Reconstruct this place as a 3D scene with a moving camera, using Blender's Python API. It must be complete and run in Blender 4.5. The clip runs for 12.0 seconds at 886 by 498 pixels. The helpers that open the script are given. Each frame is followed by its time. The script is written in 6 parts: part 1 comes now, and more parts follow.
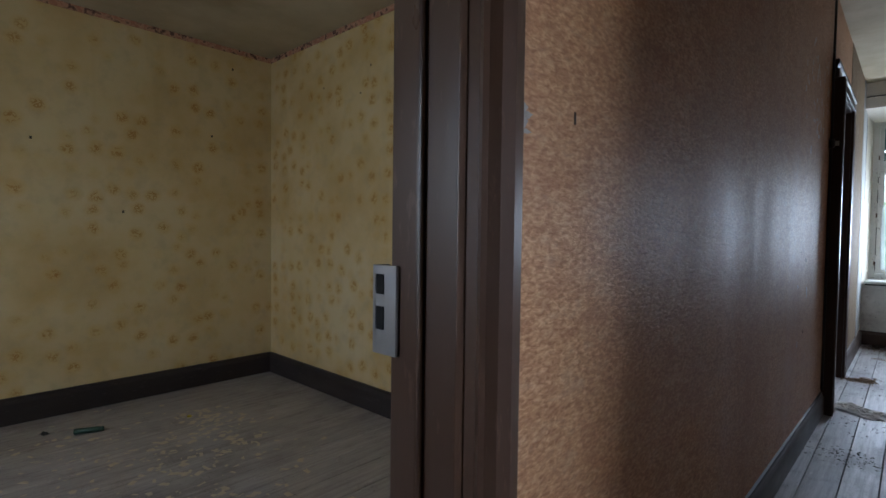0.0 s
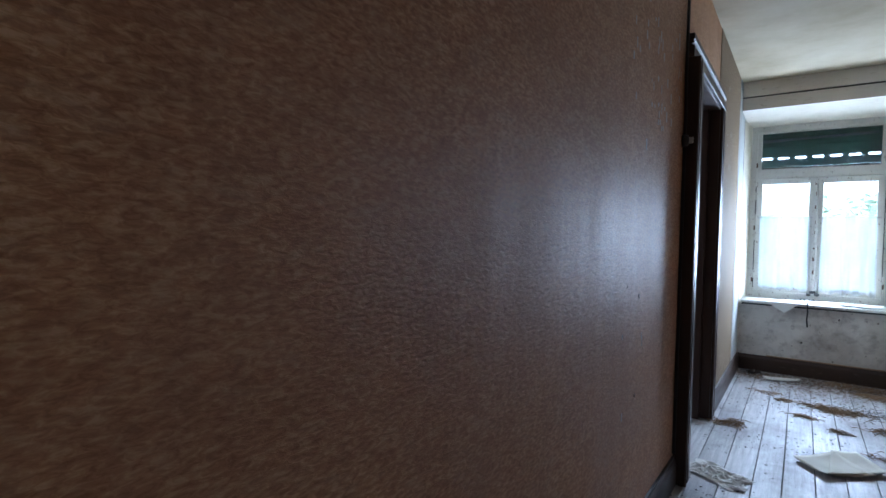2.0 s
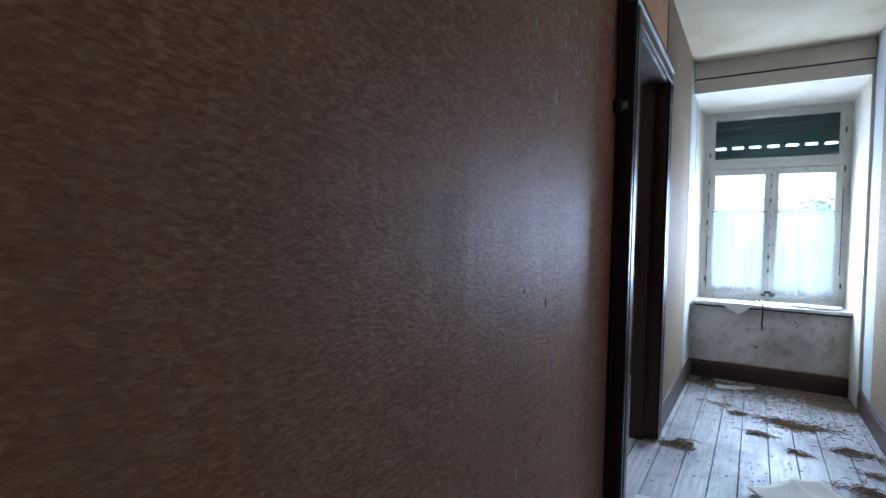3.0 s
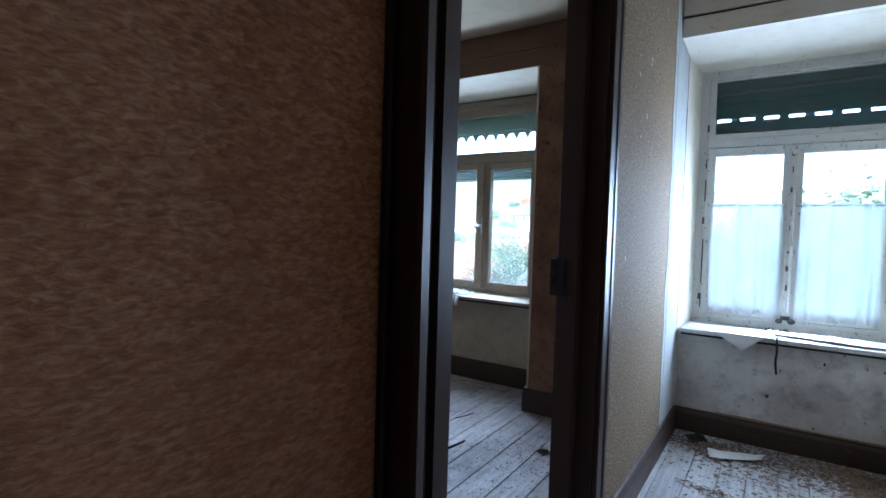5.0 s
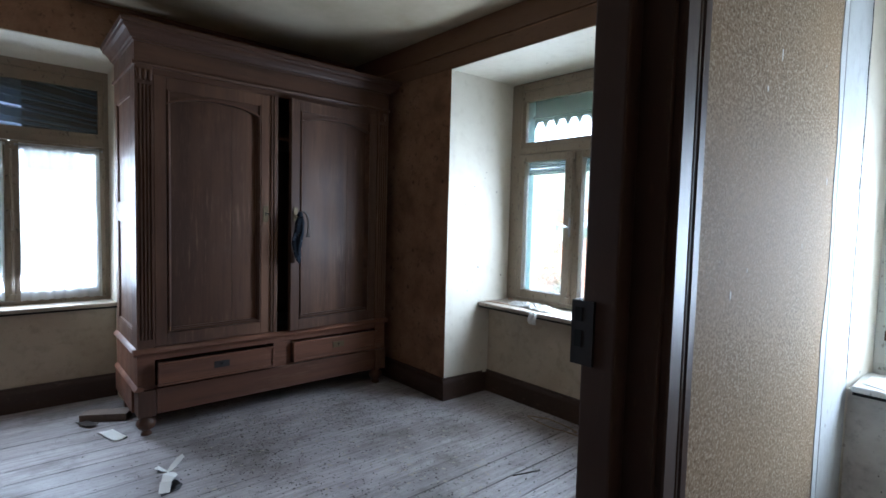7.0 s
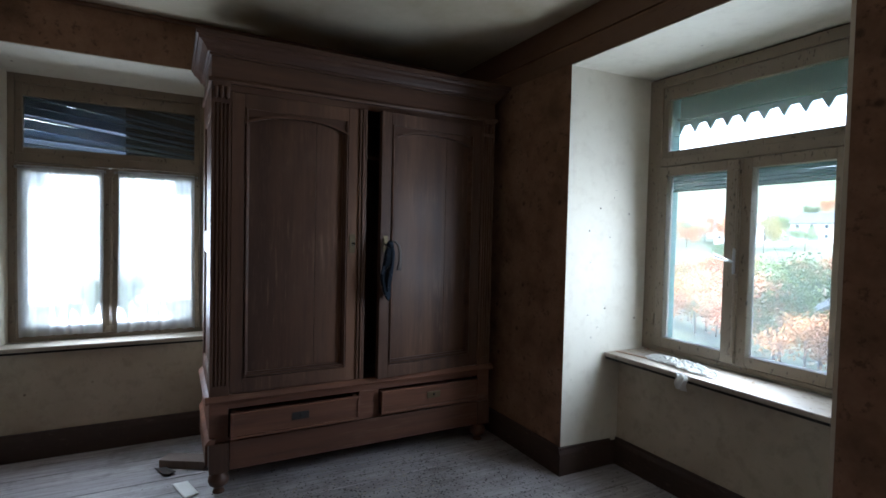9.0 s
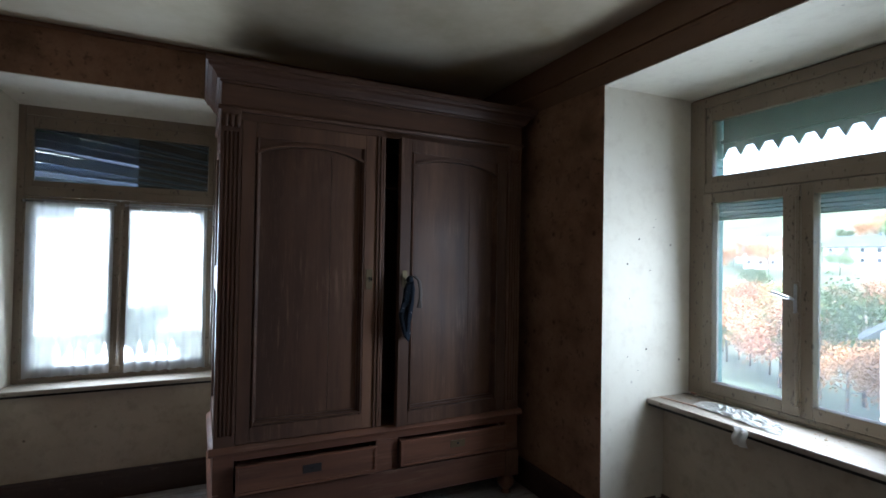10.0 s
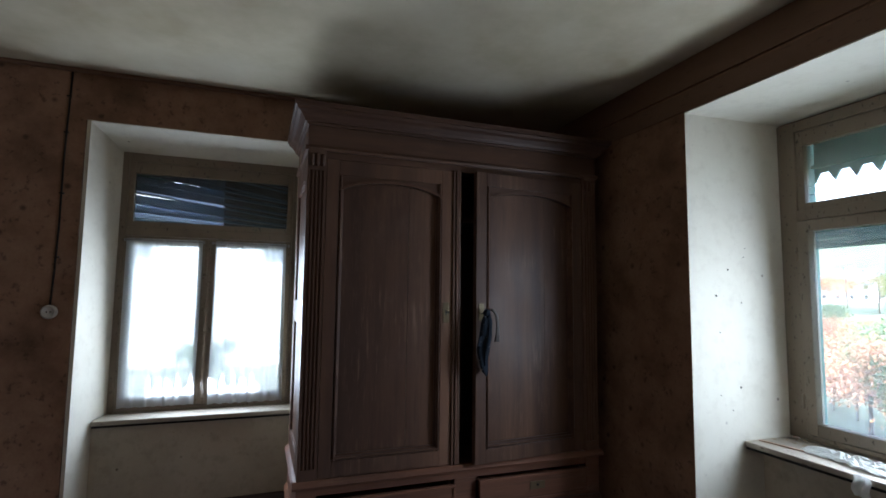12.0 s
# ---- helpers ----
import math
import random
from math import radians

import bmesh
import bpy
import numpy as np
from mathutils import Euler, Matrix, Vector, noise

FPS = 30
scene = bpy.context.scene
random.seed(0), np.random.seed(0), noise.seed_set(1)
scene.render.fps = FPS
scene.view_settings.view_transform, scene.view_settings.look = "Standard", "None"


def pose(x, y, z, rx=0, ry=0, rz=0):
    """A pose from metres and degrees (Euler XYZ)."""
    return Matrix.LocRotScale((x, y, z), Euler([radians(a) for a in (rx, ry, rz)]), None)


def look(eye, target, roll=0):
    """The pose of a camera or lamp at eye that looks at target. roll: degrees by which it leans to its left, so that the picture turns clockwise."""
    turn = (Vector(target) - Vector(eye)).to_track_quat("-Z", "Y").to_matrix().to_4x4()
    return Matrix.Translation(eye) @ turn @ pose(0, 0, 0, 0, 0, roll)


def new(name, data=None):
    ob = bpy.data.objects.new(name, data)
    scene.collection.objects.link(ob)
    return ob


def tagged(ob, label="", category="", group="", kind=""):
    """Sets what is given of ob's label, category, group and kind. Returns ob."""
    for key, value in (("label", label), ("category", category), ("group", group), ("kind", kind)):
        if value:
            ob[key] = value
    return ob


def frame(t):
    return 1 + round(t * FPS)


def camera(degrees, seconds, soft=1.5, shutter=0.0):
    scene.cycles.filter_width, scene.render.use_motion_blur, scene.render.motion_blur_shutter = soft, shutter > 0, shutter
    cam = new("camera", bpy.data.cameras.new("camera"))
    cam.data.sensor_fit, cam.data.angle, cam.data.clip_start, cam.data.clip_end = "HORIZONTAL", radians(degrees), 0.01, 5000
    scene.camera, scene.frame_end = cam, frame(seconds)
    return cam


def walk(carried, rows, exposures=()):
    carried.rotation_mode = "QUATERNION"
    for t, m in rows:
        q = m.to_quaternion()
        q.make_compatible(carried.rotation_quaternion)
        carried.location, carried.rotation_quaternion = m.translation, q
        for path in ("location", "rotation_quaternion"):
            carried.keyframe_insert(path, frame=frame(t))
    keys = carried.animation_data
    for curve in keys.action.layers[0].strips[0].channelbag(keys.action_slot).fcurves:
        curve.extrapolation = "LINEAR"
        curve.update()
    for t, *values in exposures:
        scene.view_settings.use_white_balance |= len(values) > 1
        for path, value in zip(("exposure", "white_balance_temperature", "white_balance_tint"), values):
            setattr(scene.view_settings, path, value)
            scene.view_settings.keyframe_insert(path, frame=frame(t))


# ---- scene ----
cam = camera(82.5, 12.0, soft=1.6)
PATH = [
    (0, (1.229, 2.397, 1.1), (-0.134, 3.859, 1.031), 0.7),
    (0.5, (1.33, 2.695, 1.108), (-0.036, 4.154, 1.04), 0.9),
    (1, (1.396, 3.008, 1.132), (0.118, 4.545, 1.066), 1.0),
    (1.5, (1.37, 3.342, 1.146), (0.145, 4.921, 1.085), 1.1),
    (2, (1.312, 3.613, 1.188), (0.155, 5.244, 1.131), 1.3),
    (2.5, (1.308, 3.928, 1.148), (0.233, 5.614, 1.093), 1.3),
    (3, (1.306, 4.247, 1.154), (0.255, 5.948, 1.099), 1.4),
    (5, (1.358, 5.626, 1.224), (0.251, 7.29, 1.14), 1.7),
    (5.5, (1.348, 5.872, 1.204), (0.204, 7.511, 1.126), 1.8),
    (6, (1.388, 6.109, 1.245), (0.126, 7.657, 1.152), 1.5),
    (6.5, (1.359, 6.3, 1.264), (-0.036, 7.729, 1.153), 1.5),
    (7, (1.288, 6.431, 1.286), (-0.213, 7.747, 1.167), 1.5),
    (7.5, (1.248, 6.577, 1.314), (-0.37, 7.746, 1.187), 1.3),
    (9.5, (0.701, 6.876, 1.383), (-1.082, 7.781, 1.357), 1.1),
    (10, (0.634, 6.915, 1.406), (-1.168, 7.782, 1.441), 1.0),
    (10.5, (0.597, 6.902, 1.413), (-1.213, 7.748, 1.502), 1.0),
    (11, (0.585, 6.862, 1.404), (-1.24, 7.672, 1.532), 0.9),
    (11.5, (0.58, 6.826, 1.395), (-1.266, 7.58, 1.551), 0.8),
    (12, (0.576, 6.79, 1.387), (-1.297, 7.47, 1.562), 0.7),
]
EXPOSURES = [(0.0, 4.75, 5200, 10), (0.5, 5.65, 5050, 9), (1.0, 5.45, 4950, 9), (1.5, 5.38, 4850, 9), (3.0, 5.35, 4720, 8), (5.0, 5.05, 4650, 8), (6.5, 5.2, 4900, 8), (7.5, 5.25, 5250, 8), (9.5, 4.68, 5250, 8), (12.0, 4.7, 5280, 8)]
walk(cam, [(t, look(eye, target, roll)) for t, eye, target, roll in PATH], EXPOSURES)

# ---- world and sun: a bright overcast day ----
world = bpy.data.worlds.new("overcast_sky")
scene.world = world
world.use_nodes = True
wn = world.node_tree.nodes
sky = wn.new("ShaderNodeTexSky")
sky.sky_type = "NISHITA"
sky.sun_disc = False
sky.sun_elevation, sky.sun_rotation = radians(38), radians(115)
sky.dust_density, sky.air_density, sky.ozone_density = 2.5, 0.8, 0.4
wn["Background"].inputs["Strength"].default_value = 0.056
cloud = wn.new("ShaderNodeHueSaturation")
cloud.inputs["Saturation"].default_value = 0.4
world.node_tree.links.new(sky.outputs[0], cloud.inputs["Color"])
world.node_tree.links.new(cloud.outputs[0], wn["Background"].inputs["Color"])
sun = new("sun", bpy.data.lights.new("sun", "SUN"))
sun.data.energy, sun.data.angle, sun.data.color = 0.5, radians(20), (1.0, 0.96, 0.9)
SUN_AZ = radians(115)
sun.matrix_world = look((math.sin(SUN_AZ) * 20, math.cos(SUN_AZ) * 20, 16), (0, 0, 0))


def sky_lamp(name, m, width, height, watts, colour=(0.95, 0.98, 1.0)):
    """Stands in for the sky's light in a window's opening."""
    lamp = new(name, bpy.data.lights.new(name, "AREA"))
    lamp.data.shape, lamp.data.size, lamp.data.size_y, lamp.data.energy = "RECTANGLE", width, height, watts
    lamp.data.color = colour
    lamp.matrix_world = m
    return lamp


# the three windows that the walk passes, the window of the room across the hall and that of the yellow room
sky_lamp("sky_lamp_hall", look((1.41, 9.31, 1.2), (1.41, 5.0, 1.0)), 0.46, 0.85, 1.15)
sky_lamp("sky_lamp_north", look((-0.68, 9.31, 1.22), (-0.68, 5.0, 1.0)), 0.5, 0.85, 0.9)
sky_lamp("sky_lamp_west", look((-2.89, 6.5, 1.2), (0.0, 6.5, 0.9)), 0.62, 0.9, 0.75)
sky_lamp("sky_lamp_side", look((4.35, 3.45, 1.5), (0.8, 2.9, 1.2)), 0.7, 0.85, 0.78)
sky_lamp("sky_lamp_yellow", look((-0.45, 0.45, 1.45), (-0.6, 4.3, 1.1)), 0.55, 0.6, 0.66)


# ---- materials ----
def rgb(c):
    return (c[0], c[1], c[2], 1.0)


class Mat:
    """A small builder for node materials in object space."""

    def __init__(self, name, rough=0.6, metal=0.0, spec=0.5, scale=(1, 1, 1)):
        self.m = bpy.data.materials.new(name)
        self.m.use_nodes = True
        self.t = self.m.node_tree
        self.b = self.t.nodes["Principled BSDF"]
        self.b.inputs["Roughness"].default_value = rough
        self.b.inputs["Metallic"].default_value = metal
        self.b.inputs["Specular IOR Level"].default_value = spec
        co = self.t.nodes.new("ShaderNodeTexCoord")
        mp = self.t.nodes.new("ShaderNodeMapping")
        mp.inputs["Scale"].default_value = scale
        self.link(co.outputs["Object"], mp.inputs["Vector"])
        self.co, self.bump_in = mp.outputs[0], None

    def link(self, a, b):
        self.t.links.new(a, b)

    def space(self, scale=(1, 1, 1), rot=(0, 0, 0), loc=(0, 0, 0)):
        mp = self.t.nodes.new("ShaderNodeMapping")
        mp.inputs["Scale"].default_value = scale
        mp.inputs["Rotation"].default_value = rot
        mp.inputs["Location"].default_value = loc
        self.link(self.co, mp.inputs["Vector"])
        return mp.outputs[0]

    def noise(self, s, detail=4, rough=0.55, vec=None, dist=0.0):
        n = self.t.nodes.new("ShaderNodeTexNoise")
        n.inputs["Scale"].default_value = s
        n.inputs["Detail"].default_value = detail
        n.inputs["Roughness"].default_value = rough
        n.inputs["Distortion"].default_value = dist
        self.link(vec or self.co, n.inputs["Vector"])
        return n.outputs["Fac"]

    def voronoi(self, s, feature="F1", vec=None, out="Distance", rand=1.0):
        n = self.t.nodes.new("ShaderNodeTexVoronoi")
        n.feature = feature
        n.inputs["Scale"].default_value = s
        n.inputs["Randomness"].default_value = rand
        self.link(vec or self.co, n.inputs["Vector"])
        return n.outputs[out]

    def ramp(self, fac, stops):
        n = self.t.nodes.new("ShaderNodeValToRGB")
        e = n.color_ramp.elements
        e[0].position, e[0].color = stops[0][0], rgb(stops[0][1])
        e[1].position, e[1].color = stops[-1][0], rgb(stops[-1][1])
        for p, c in stops[1:-1]:
            k = e.new(p)
            k.color = rgb(c)
        self.link(fac, n.inputs["Fac"])
        return n.outputs["Color"]

    def mask(self, fac, lo, hi, top=1.0):
        n = self.t.nodes.new("ShaderNodeMapRange")
        n.inputs["From Min"].default_value, n.inputs["From Max"].default_value = lo, hi
        n.inputs["To Max"].default_value = top
        self.link(fac, n.inputs["Value"])
        return n.outputs[0]

    def math(self, op, a, b):
        n = self.t.nodes.new("ShaderNodeMath")
        n.operation = op
        for i, v in enumerate((a, b)):
            if isinstance(v, (int, float)):
                n.inputs[i].default_value = v
            else:
                self.link(v, n.inputs[i])
        return n.outputs[0]

    def mix(self, fac, a, b, mode="MIX"):
        n = self.t.nodes.new("ShaderNodeMix")
        n.data_type, n.blend_type = "RGBA", mode
        for sock, v in ((n.inputs["Factor"], fac), (n.inputs[6], a), (n.inputs[7], b)):
            if isinstance(v, tuple):
                sock.default_value = rgb(v)
            elif isinstance(v, (int, float)):
                sock.default_value = v
            else:
                self.link(v, sock)
        return n.outputs[2]

    def rand(self):
        return self.t.nodes.new("ShaderNodeObjectInfo").outputs["Random"]

    def island(self):
        return self.t.nodes.new("ShaderNodeNewGeometry").outputs["Random Per Island"]

    def color(self, c):
        if isinstance(c, tuple):
            self.b.inputs["Base Color"].default_value = rgb(c)
        else:
            self.link(c, self.b.inputs["Base Color"])
        return self

    def rough(self, r):
        self.link(r, self.b.inputs["Roughness"])
        return self

    def bump(self, h, strength=0.3, dist=0.002):
        n = self.t.nodes.new("ShaderNodeBump")
        n.inputs["Strength"].default_value = strength
        n.inputs["Distance"].default_value = dist
        self.link(h, n.inputs["Height"])
        if self.bump_in:
            self.link(self.bump_in, n.inputs["Normal"])
        self.bump_in = n.outputs[0]
        self.link(self.bump_in, self.b.inputs["Normal"])
        return self


def wallpaper_brown():
    k = Mat("brown_woodchip_wallpaper", spec=0.6)
    chip = k.noise(105, 3, 0.6, k.space((1, 0.55, 1.5), (0.12, 0, 0)), 0.5)
    fine = k.noise(240, 2)
    blot = k.noise(1.6, 4)
    streak = k.noise(3.2, 3, 0.6, k.space((1, 1, 0.12)), 0.6)
    smear = k.noise(30, 4, 0.6, k.space((1, 0.4, 1.0), (0.1, 0, 0)), 0.6)
    c = k.ramp(chip, [(0.34, (0.36, 0.165, 0.062)), (0.5, (0.56, 0.3, 0.135)), (0.66, (0.74, 0.48, 0.26))])
    c = k.mix(k.mask(smear, 0.5, 0.72, 0.55), c, (0.34, 0.15, 0.06))
    c = k.mix(k.mask(smear, 0.46, 0.3, 0.4), c, (0.55, 0.37, 0.22))
    c = k.mix(k.mask(blot, 0.4, 0.75, 0.45), c, (0.36, 0.18, 0.1))
    c = k.mix(k.mask(streak, 0.55, 0.8, 0.35), c, (0.42, 0.25, 0.15))
    r = k.math("ADD", 0.46, k.math("MULTIPLY", 0.16, k.math("ADD", k.mask(streak, 0.3, 0.8), k.mask(chip, 0.3, 0.8, 0.6))))
    return k.color(c).rough(r).bump(chip, 0.35, 0.004).bump(streak, 0.28, 0.012).bump(smear, 0.3, 0.004).bump(fine, 0.12, 0.001).m


def wallpaper_lit():
    # the brown woodchip paper again, with the window's light put into its colour
    k = Mat("window_lit_woodchip_wallpaper", spec=0.05)
    chip = k.noise(95, 4, 0.6, k.space((1, 1, 1.4)), 0.8)
    blot = k.noise(2.0, 4)
    c = k.ramp(chip, [(0.36, (0.125, 0.085, 0.048)), (0.5, (0.225, 0.166, 0.105)), (0.64, (0.39, 0.322, 0.235))])
    c = k.mix(k.mask(blot, 0.45, 0.8, 0.4), c, (0.27, 0.18, 0.1))
    return k.color(c).rough(k.math("ADD", 0.6, k.mask(chip, 0.2, 0.8, 0.3))).bump(chip, 0.22, 0.004).m


def wallpaper_floral():
    k = Mat("yellow_floral_wallpaper", rough=0.75, spec=0.25)
    warp = k.t.nodes.new("ShaderNodeVectorMath")
    warp.operation = "MULTIPLY_ADD"
    nz = k.t.nodes.new("ShaderNodeTexNoise")
    nz.inputs["Scale"].default_value = 26
    k.link(k.co, nz.inputs["Vector"])
    k.link(nz.outputs["Color"], warp.inputs[0])
    warp.inputs[1].default_value = (0.035, 0.035, 0.035)
    k.link(k.co, warp.inputs[2])
    spray = k.voronoi(8.5, "F1", warp.outputs[0], rand=0.6)
    petals = k.voronoi(42, "F1", warp.outputs[0])
    ring = k.math("MULTIPLY", k.mask(petals, 0.22, 0.36), k.mask(petals, 0.62, 0.44))
    flower = k.math("MULTIPLY", k.mask(spray, 0.34, 0.16), ring)
    blot = k.noise(2.2, 5)
    wash = k.noise(11, 4)
    c = k.ramp(blot, [(0.3, (0.55, 0.4, 0.17)), (0.5, (0.64, 0.5, 0.25)), (0.72, (0.66, 0.55, 0.32))])
    c = k.mix(k.mask(wash, 0.5, 0.75, 0.4), c, (0.42, 0.34, 0.2))
    c = k.mix(k.math("MULTIPLY", k.mask(spray, 0.5, 0.2), 0.35), c, (0.58, 0.34, 0.05))
    c = k.mix(k.math("MULTIPLY", flower, 0.7), c, (0.36, 0.15, 0.015))
    drip = k.noise(6, 3, 0.6, k.space((1, 1, 0.06)))
    c = k.mix(k.mask(drip, 0.6, 0.85, 0.3), c, (0.36, 0.24, 0.08))
    return k.color(c).bump(k.noise(130, 3), 0.2, 0.001).bump(drip, 0.25, 0.006).m


def wallpaper_red():
    k = Mat("red_brown_stained_wallpaper", rough=0.7, spec=0.3)
    blot = k.noise(3.2, 6, 0.65)
    fine = k.noise(60, 4)
    c = k.ramp(blot, [(0.28, (0.12, 0.065, 0.038)), (0.5, (0.25, 0.142, 0.085)), (0.75, (0.36, 0.22, 0.14))])
    c = k.mix(k.mask(fine, 0.45, 0.8, 0.35), c, (0.19, 0.1, 0.062))
    spots = k.voronoi(7, vec=k.space((1, 1, 1)))
    c = k.mix(k.mask(spots, 0.14, 0.05, 0.7), c, (0.035, 0.02, 0.015))
    c = k.mix(k.mask(k.noise(24, 5, 0.7), 0.58, 0.66, 0.55), c, (0.05, 0.028, 0.02))
    return k.color(c).bump(fine, 0.25, 0.002).bump(blot, 0.2, 0.01).m


def plaster(name, tone, dirt, spots=0.5, rough=0.85, heavy=0.4):
    k = Mat(name, rough=rough, spec=0.25)
    blot = k.noise(2.4, 6, 0.62)
    mid = k.noise(14, 5, 0.6)
    c = k.mix(k.mask(blot, 0.42, 0.8, heavy), tone, dirt)
    c = k.mix(k.mask(mid, 0.52, 0.85, heavy), c, tuple(0.8 * d for d in dirt))
    c = k.mix(k.mask(k.noise(45, 5, 0.7), 0.6, 0.72, 0.5 * heavy), c, tuple(0.6 * d for d in dirt))
    sp = k.voronoi(9)
    pick = k.noise(5, 2)
    c = k.mix(k.math("MULTIPLY", k.mask(sp, 0.09, 0.03, spots), k.mask(pick, 0.5, 0.6)), c, (0.1, 0.075, 0.055))
    return k.color(c).bump(mid, 0.25, 0.004).bump(k.noise(160, 3), 0.2, 0.001).m


def ceiling_mat():
    k = Mat("stained_ceiling_plaster", rough=0.85, spec=0.2)
    blot = k.noise(1.3, 5, 0.6)
    mid = k.noise(6, 5)
    c = k.ramp(blot, [(0.3, (0.38, 0.315, 0.2)), (0.55, (0.54, 0.475, 0.34)), (0.8, (0.63, 0.575, 0.45))])
    c = k.mix(k.mask(mid, 0.5, 0.85, 0.35), c, (0.42, 0.36, 0.27))
    return k.color(c).bump(mid, 0.15, 0.006).bump(k.noise(90, 3), 0.15, 0.001).m


def floor_mat(name, tone, wear, dark, dirt=0.5):
    """Old painted boards: worn along the grain, trodden patches, grit and pale scuffs."""
    k = Mat(name, spec=0.45)
    grain = k.noise(9, 5, 0.6, k.space((6, 0.35, 1)))
    fine = k.noise(60, 4, 0.6, k.space((3, 0.3, 1)))
    blot = k.noise(1.7, 7, 0.68, k.space((1, 0.7, 1)))
    patch = k.noise(7, 6, 0.7)
    grit = k.noise(120, 3, 0.6)
    scuff = k.noise(34, 5, 0.7, k.space((1, 0.5, 1), (0, 0, 0.5)))
    c = k.ramp(grain, [(0.3, dark), (0.5, tone), (0.72, wear)])
    c = k.mix(k.math("MULTIPLY", k.rand(), 0.4), c, tuple(0.5 * v for v in tone))
    c = k.mix(k.mask(fine, 0.52, 0.68, 0.35), c, dark)
    c = k.mix(k.mask(blot, 0.47, 0.66, dirt), c, (0.1, 0.08, 0.066))
    c = k.mix(k.mask(patch, 0.54, 0.7, 0.5 * dirt), c, (0.07, 0.056, 0.047))
    c = k.mix(k.math("MULTIPLY", k.mask(scuff, 0.62, 0.72, 0.55), k.mask(blot, 0.62, 0.4)), c, tuple(min(0.8, 1.25 * v) for v in wear))
    c = k.mix(k.math("MULTIPLY", k.mask(grit, 0.6, 0.67, 0.85), k.mask(patch, 0.4, 0.6)), c, (0.05, 0.038, 0.03))
    rr = k.math("ADD", 0.3, k.math("MULTIPLY", 0.4, k.mask(blot, 0.3, 0.7)))
    return k.color(c).rough(rr).bump(fine, 0.4, 0.002).bump(grain, 0.3, 0.004).bump(patch, 0.2, 0.003).m


def painted(name, tone, chip, rough=0.45, scale=(1, 1, 0.25), amount=0.6, spec=0.5):
    k = Mat(name, spec=spec)
    blot = k.noise(7, 5, 0.6, k.space(scale))
    fine = k.noise(55, 4, 0.6, k.space(scale))
    c = k.mix(k.mask(blot, 0.45, 0.8, 0.5), tone, tuple(0.68 * v for v in tone))
    c = k.mix(k.mask(fine, 0.61, 0.69, amount), c, chip)
    r = k.math("ADD", rough, k.mask(blot, 0.3, 0.8, 0.25))
    return k.color(c).rough(r).bump(fine, 0.2, 0.0015).m


def wardrobe_wood(name, scale, red, pale=1.0):
    """Dark stained walnut: broad soft streaks, faint pores, rubbed and dusty places."""
    k = Mat(name, spec=0.22)
    wob = k.noise(2.2, 4, 0.5, k.space(scale), 0.4)
    streak = k.noise(9, 4, 0.55, k.space(scale))
    grain = k.noise(34, 4, 0.6, k.space(scale))
    pore = k.noise(170, 3, 0.6, k.space(scale))
    tones = [(0.27, (0.04, 0.021, 0.014)), (0.5, (0.088, 0.049 - 0.009 * red, 0.03 - 0.006 * red)), (0.75, (0.16, 0.092 - 0.022 * red, 0.056 - 0.016 * red))]
    c = k.ramp(wob, [(p, tuple(pale * v for v in t)) for p, t in tones])
    c = k.mix(k.mask(streak, 0.48, 0.68, 0.5), c, (0.034, 0.018, 0.013))
    c = k.mix(k.mask(grain, 0.5, 0.7, 0.4), c, (0.035, 0.02, 0.015))
    rub = k.math("MULTIPLY", k.mask(k.noise(2.1, 4, 0.6), 0.48, 0.68), k.mask(k.noise(50, 4, 0.7, k.space(scale)), 0.5, 0.64))
    c = k.mix(k.math("MULTIPLY", rub, 0.45), c, (0.3, 0.19, 0.13))
    c = k.mix(k.mask(pore, 0.56, 0.74, 0.25), c, (0.17, 0.095, 0.06))
    c = k.mix(k.math("MULTIPLY", k.rand(), 0.5), c, (0.04, 0.022, 0.016))
    dust = k.noise(5, 5, 0.65)
    c = k.mix(k.mask(dust, 0.58, 0.85, 0.16), c, (0.2, 0.14, 0.11))
    r = k.math("ADD", 0.34, k.mask(dust, 0.3, 0.8, 0.28))
    return k.color(c).rough(r).bump(grain, 0.12, 0.002).bump(pore, 0.12, 0.0008).m


def plain(name, tone, rough=0.6, metal=0.0, var=0.35, scale=30):
    k = Mat(name, rough=rough, metal=metal)
    n = k.noise(scale, 4)
    return k.color(k.mix(k.mask(n, 0.35, 0.75, var), tone, tuple(0.5 * v for v in tone))).bump(n, 0.15, 0.002).m


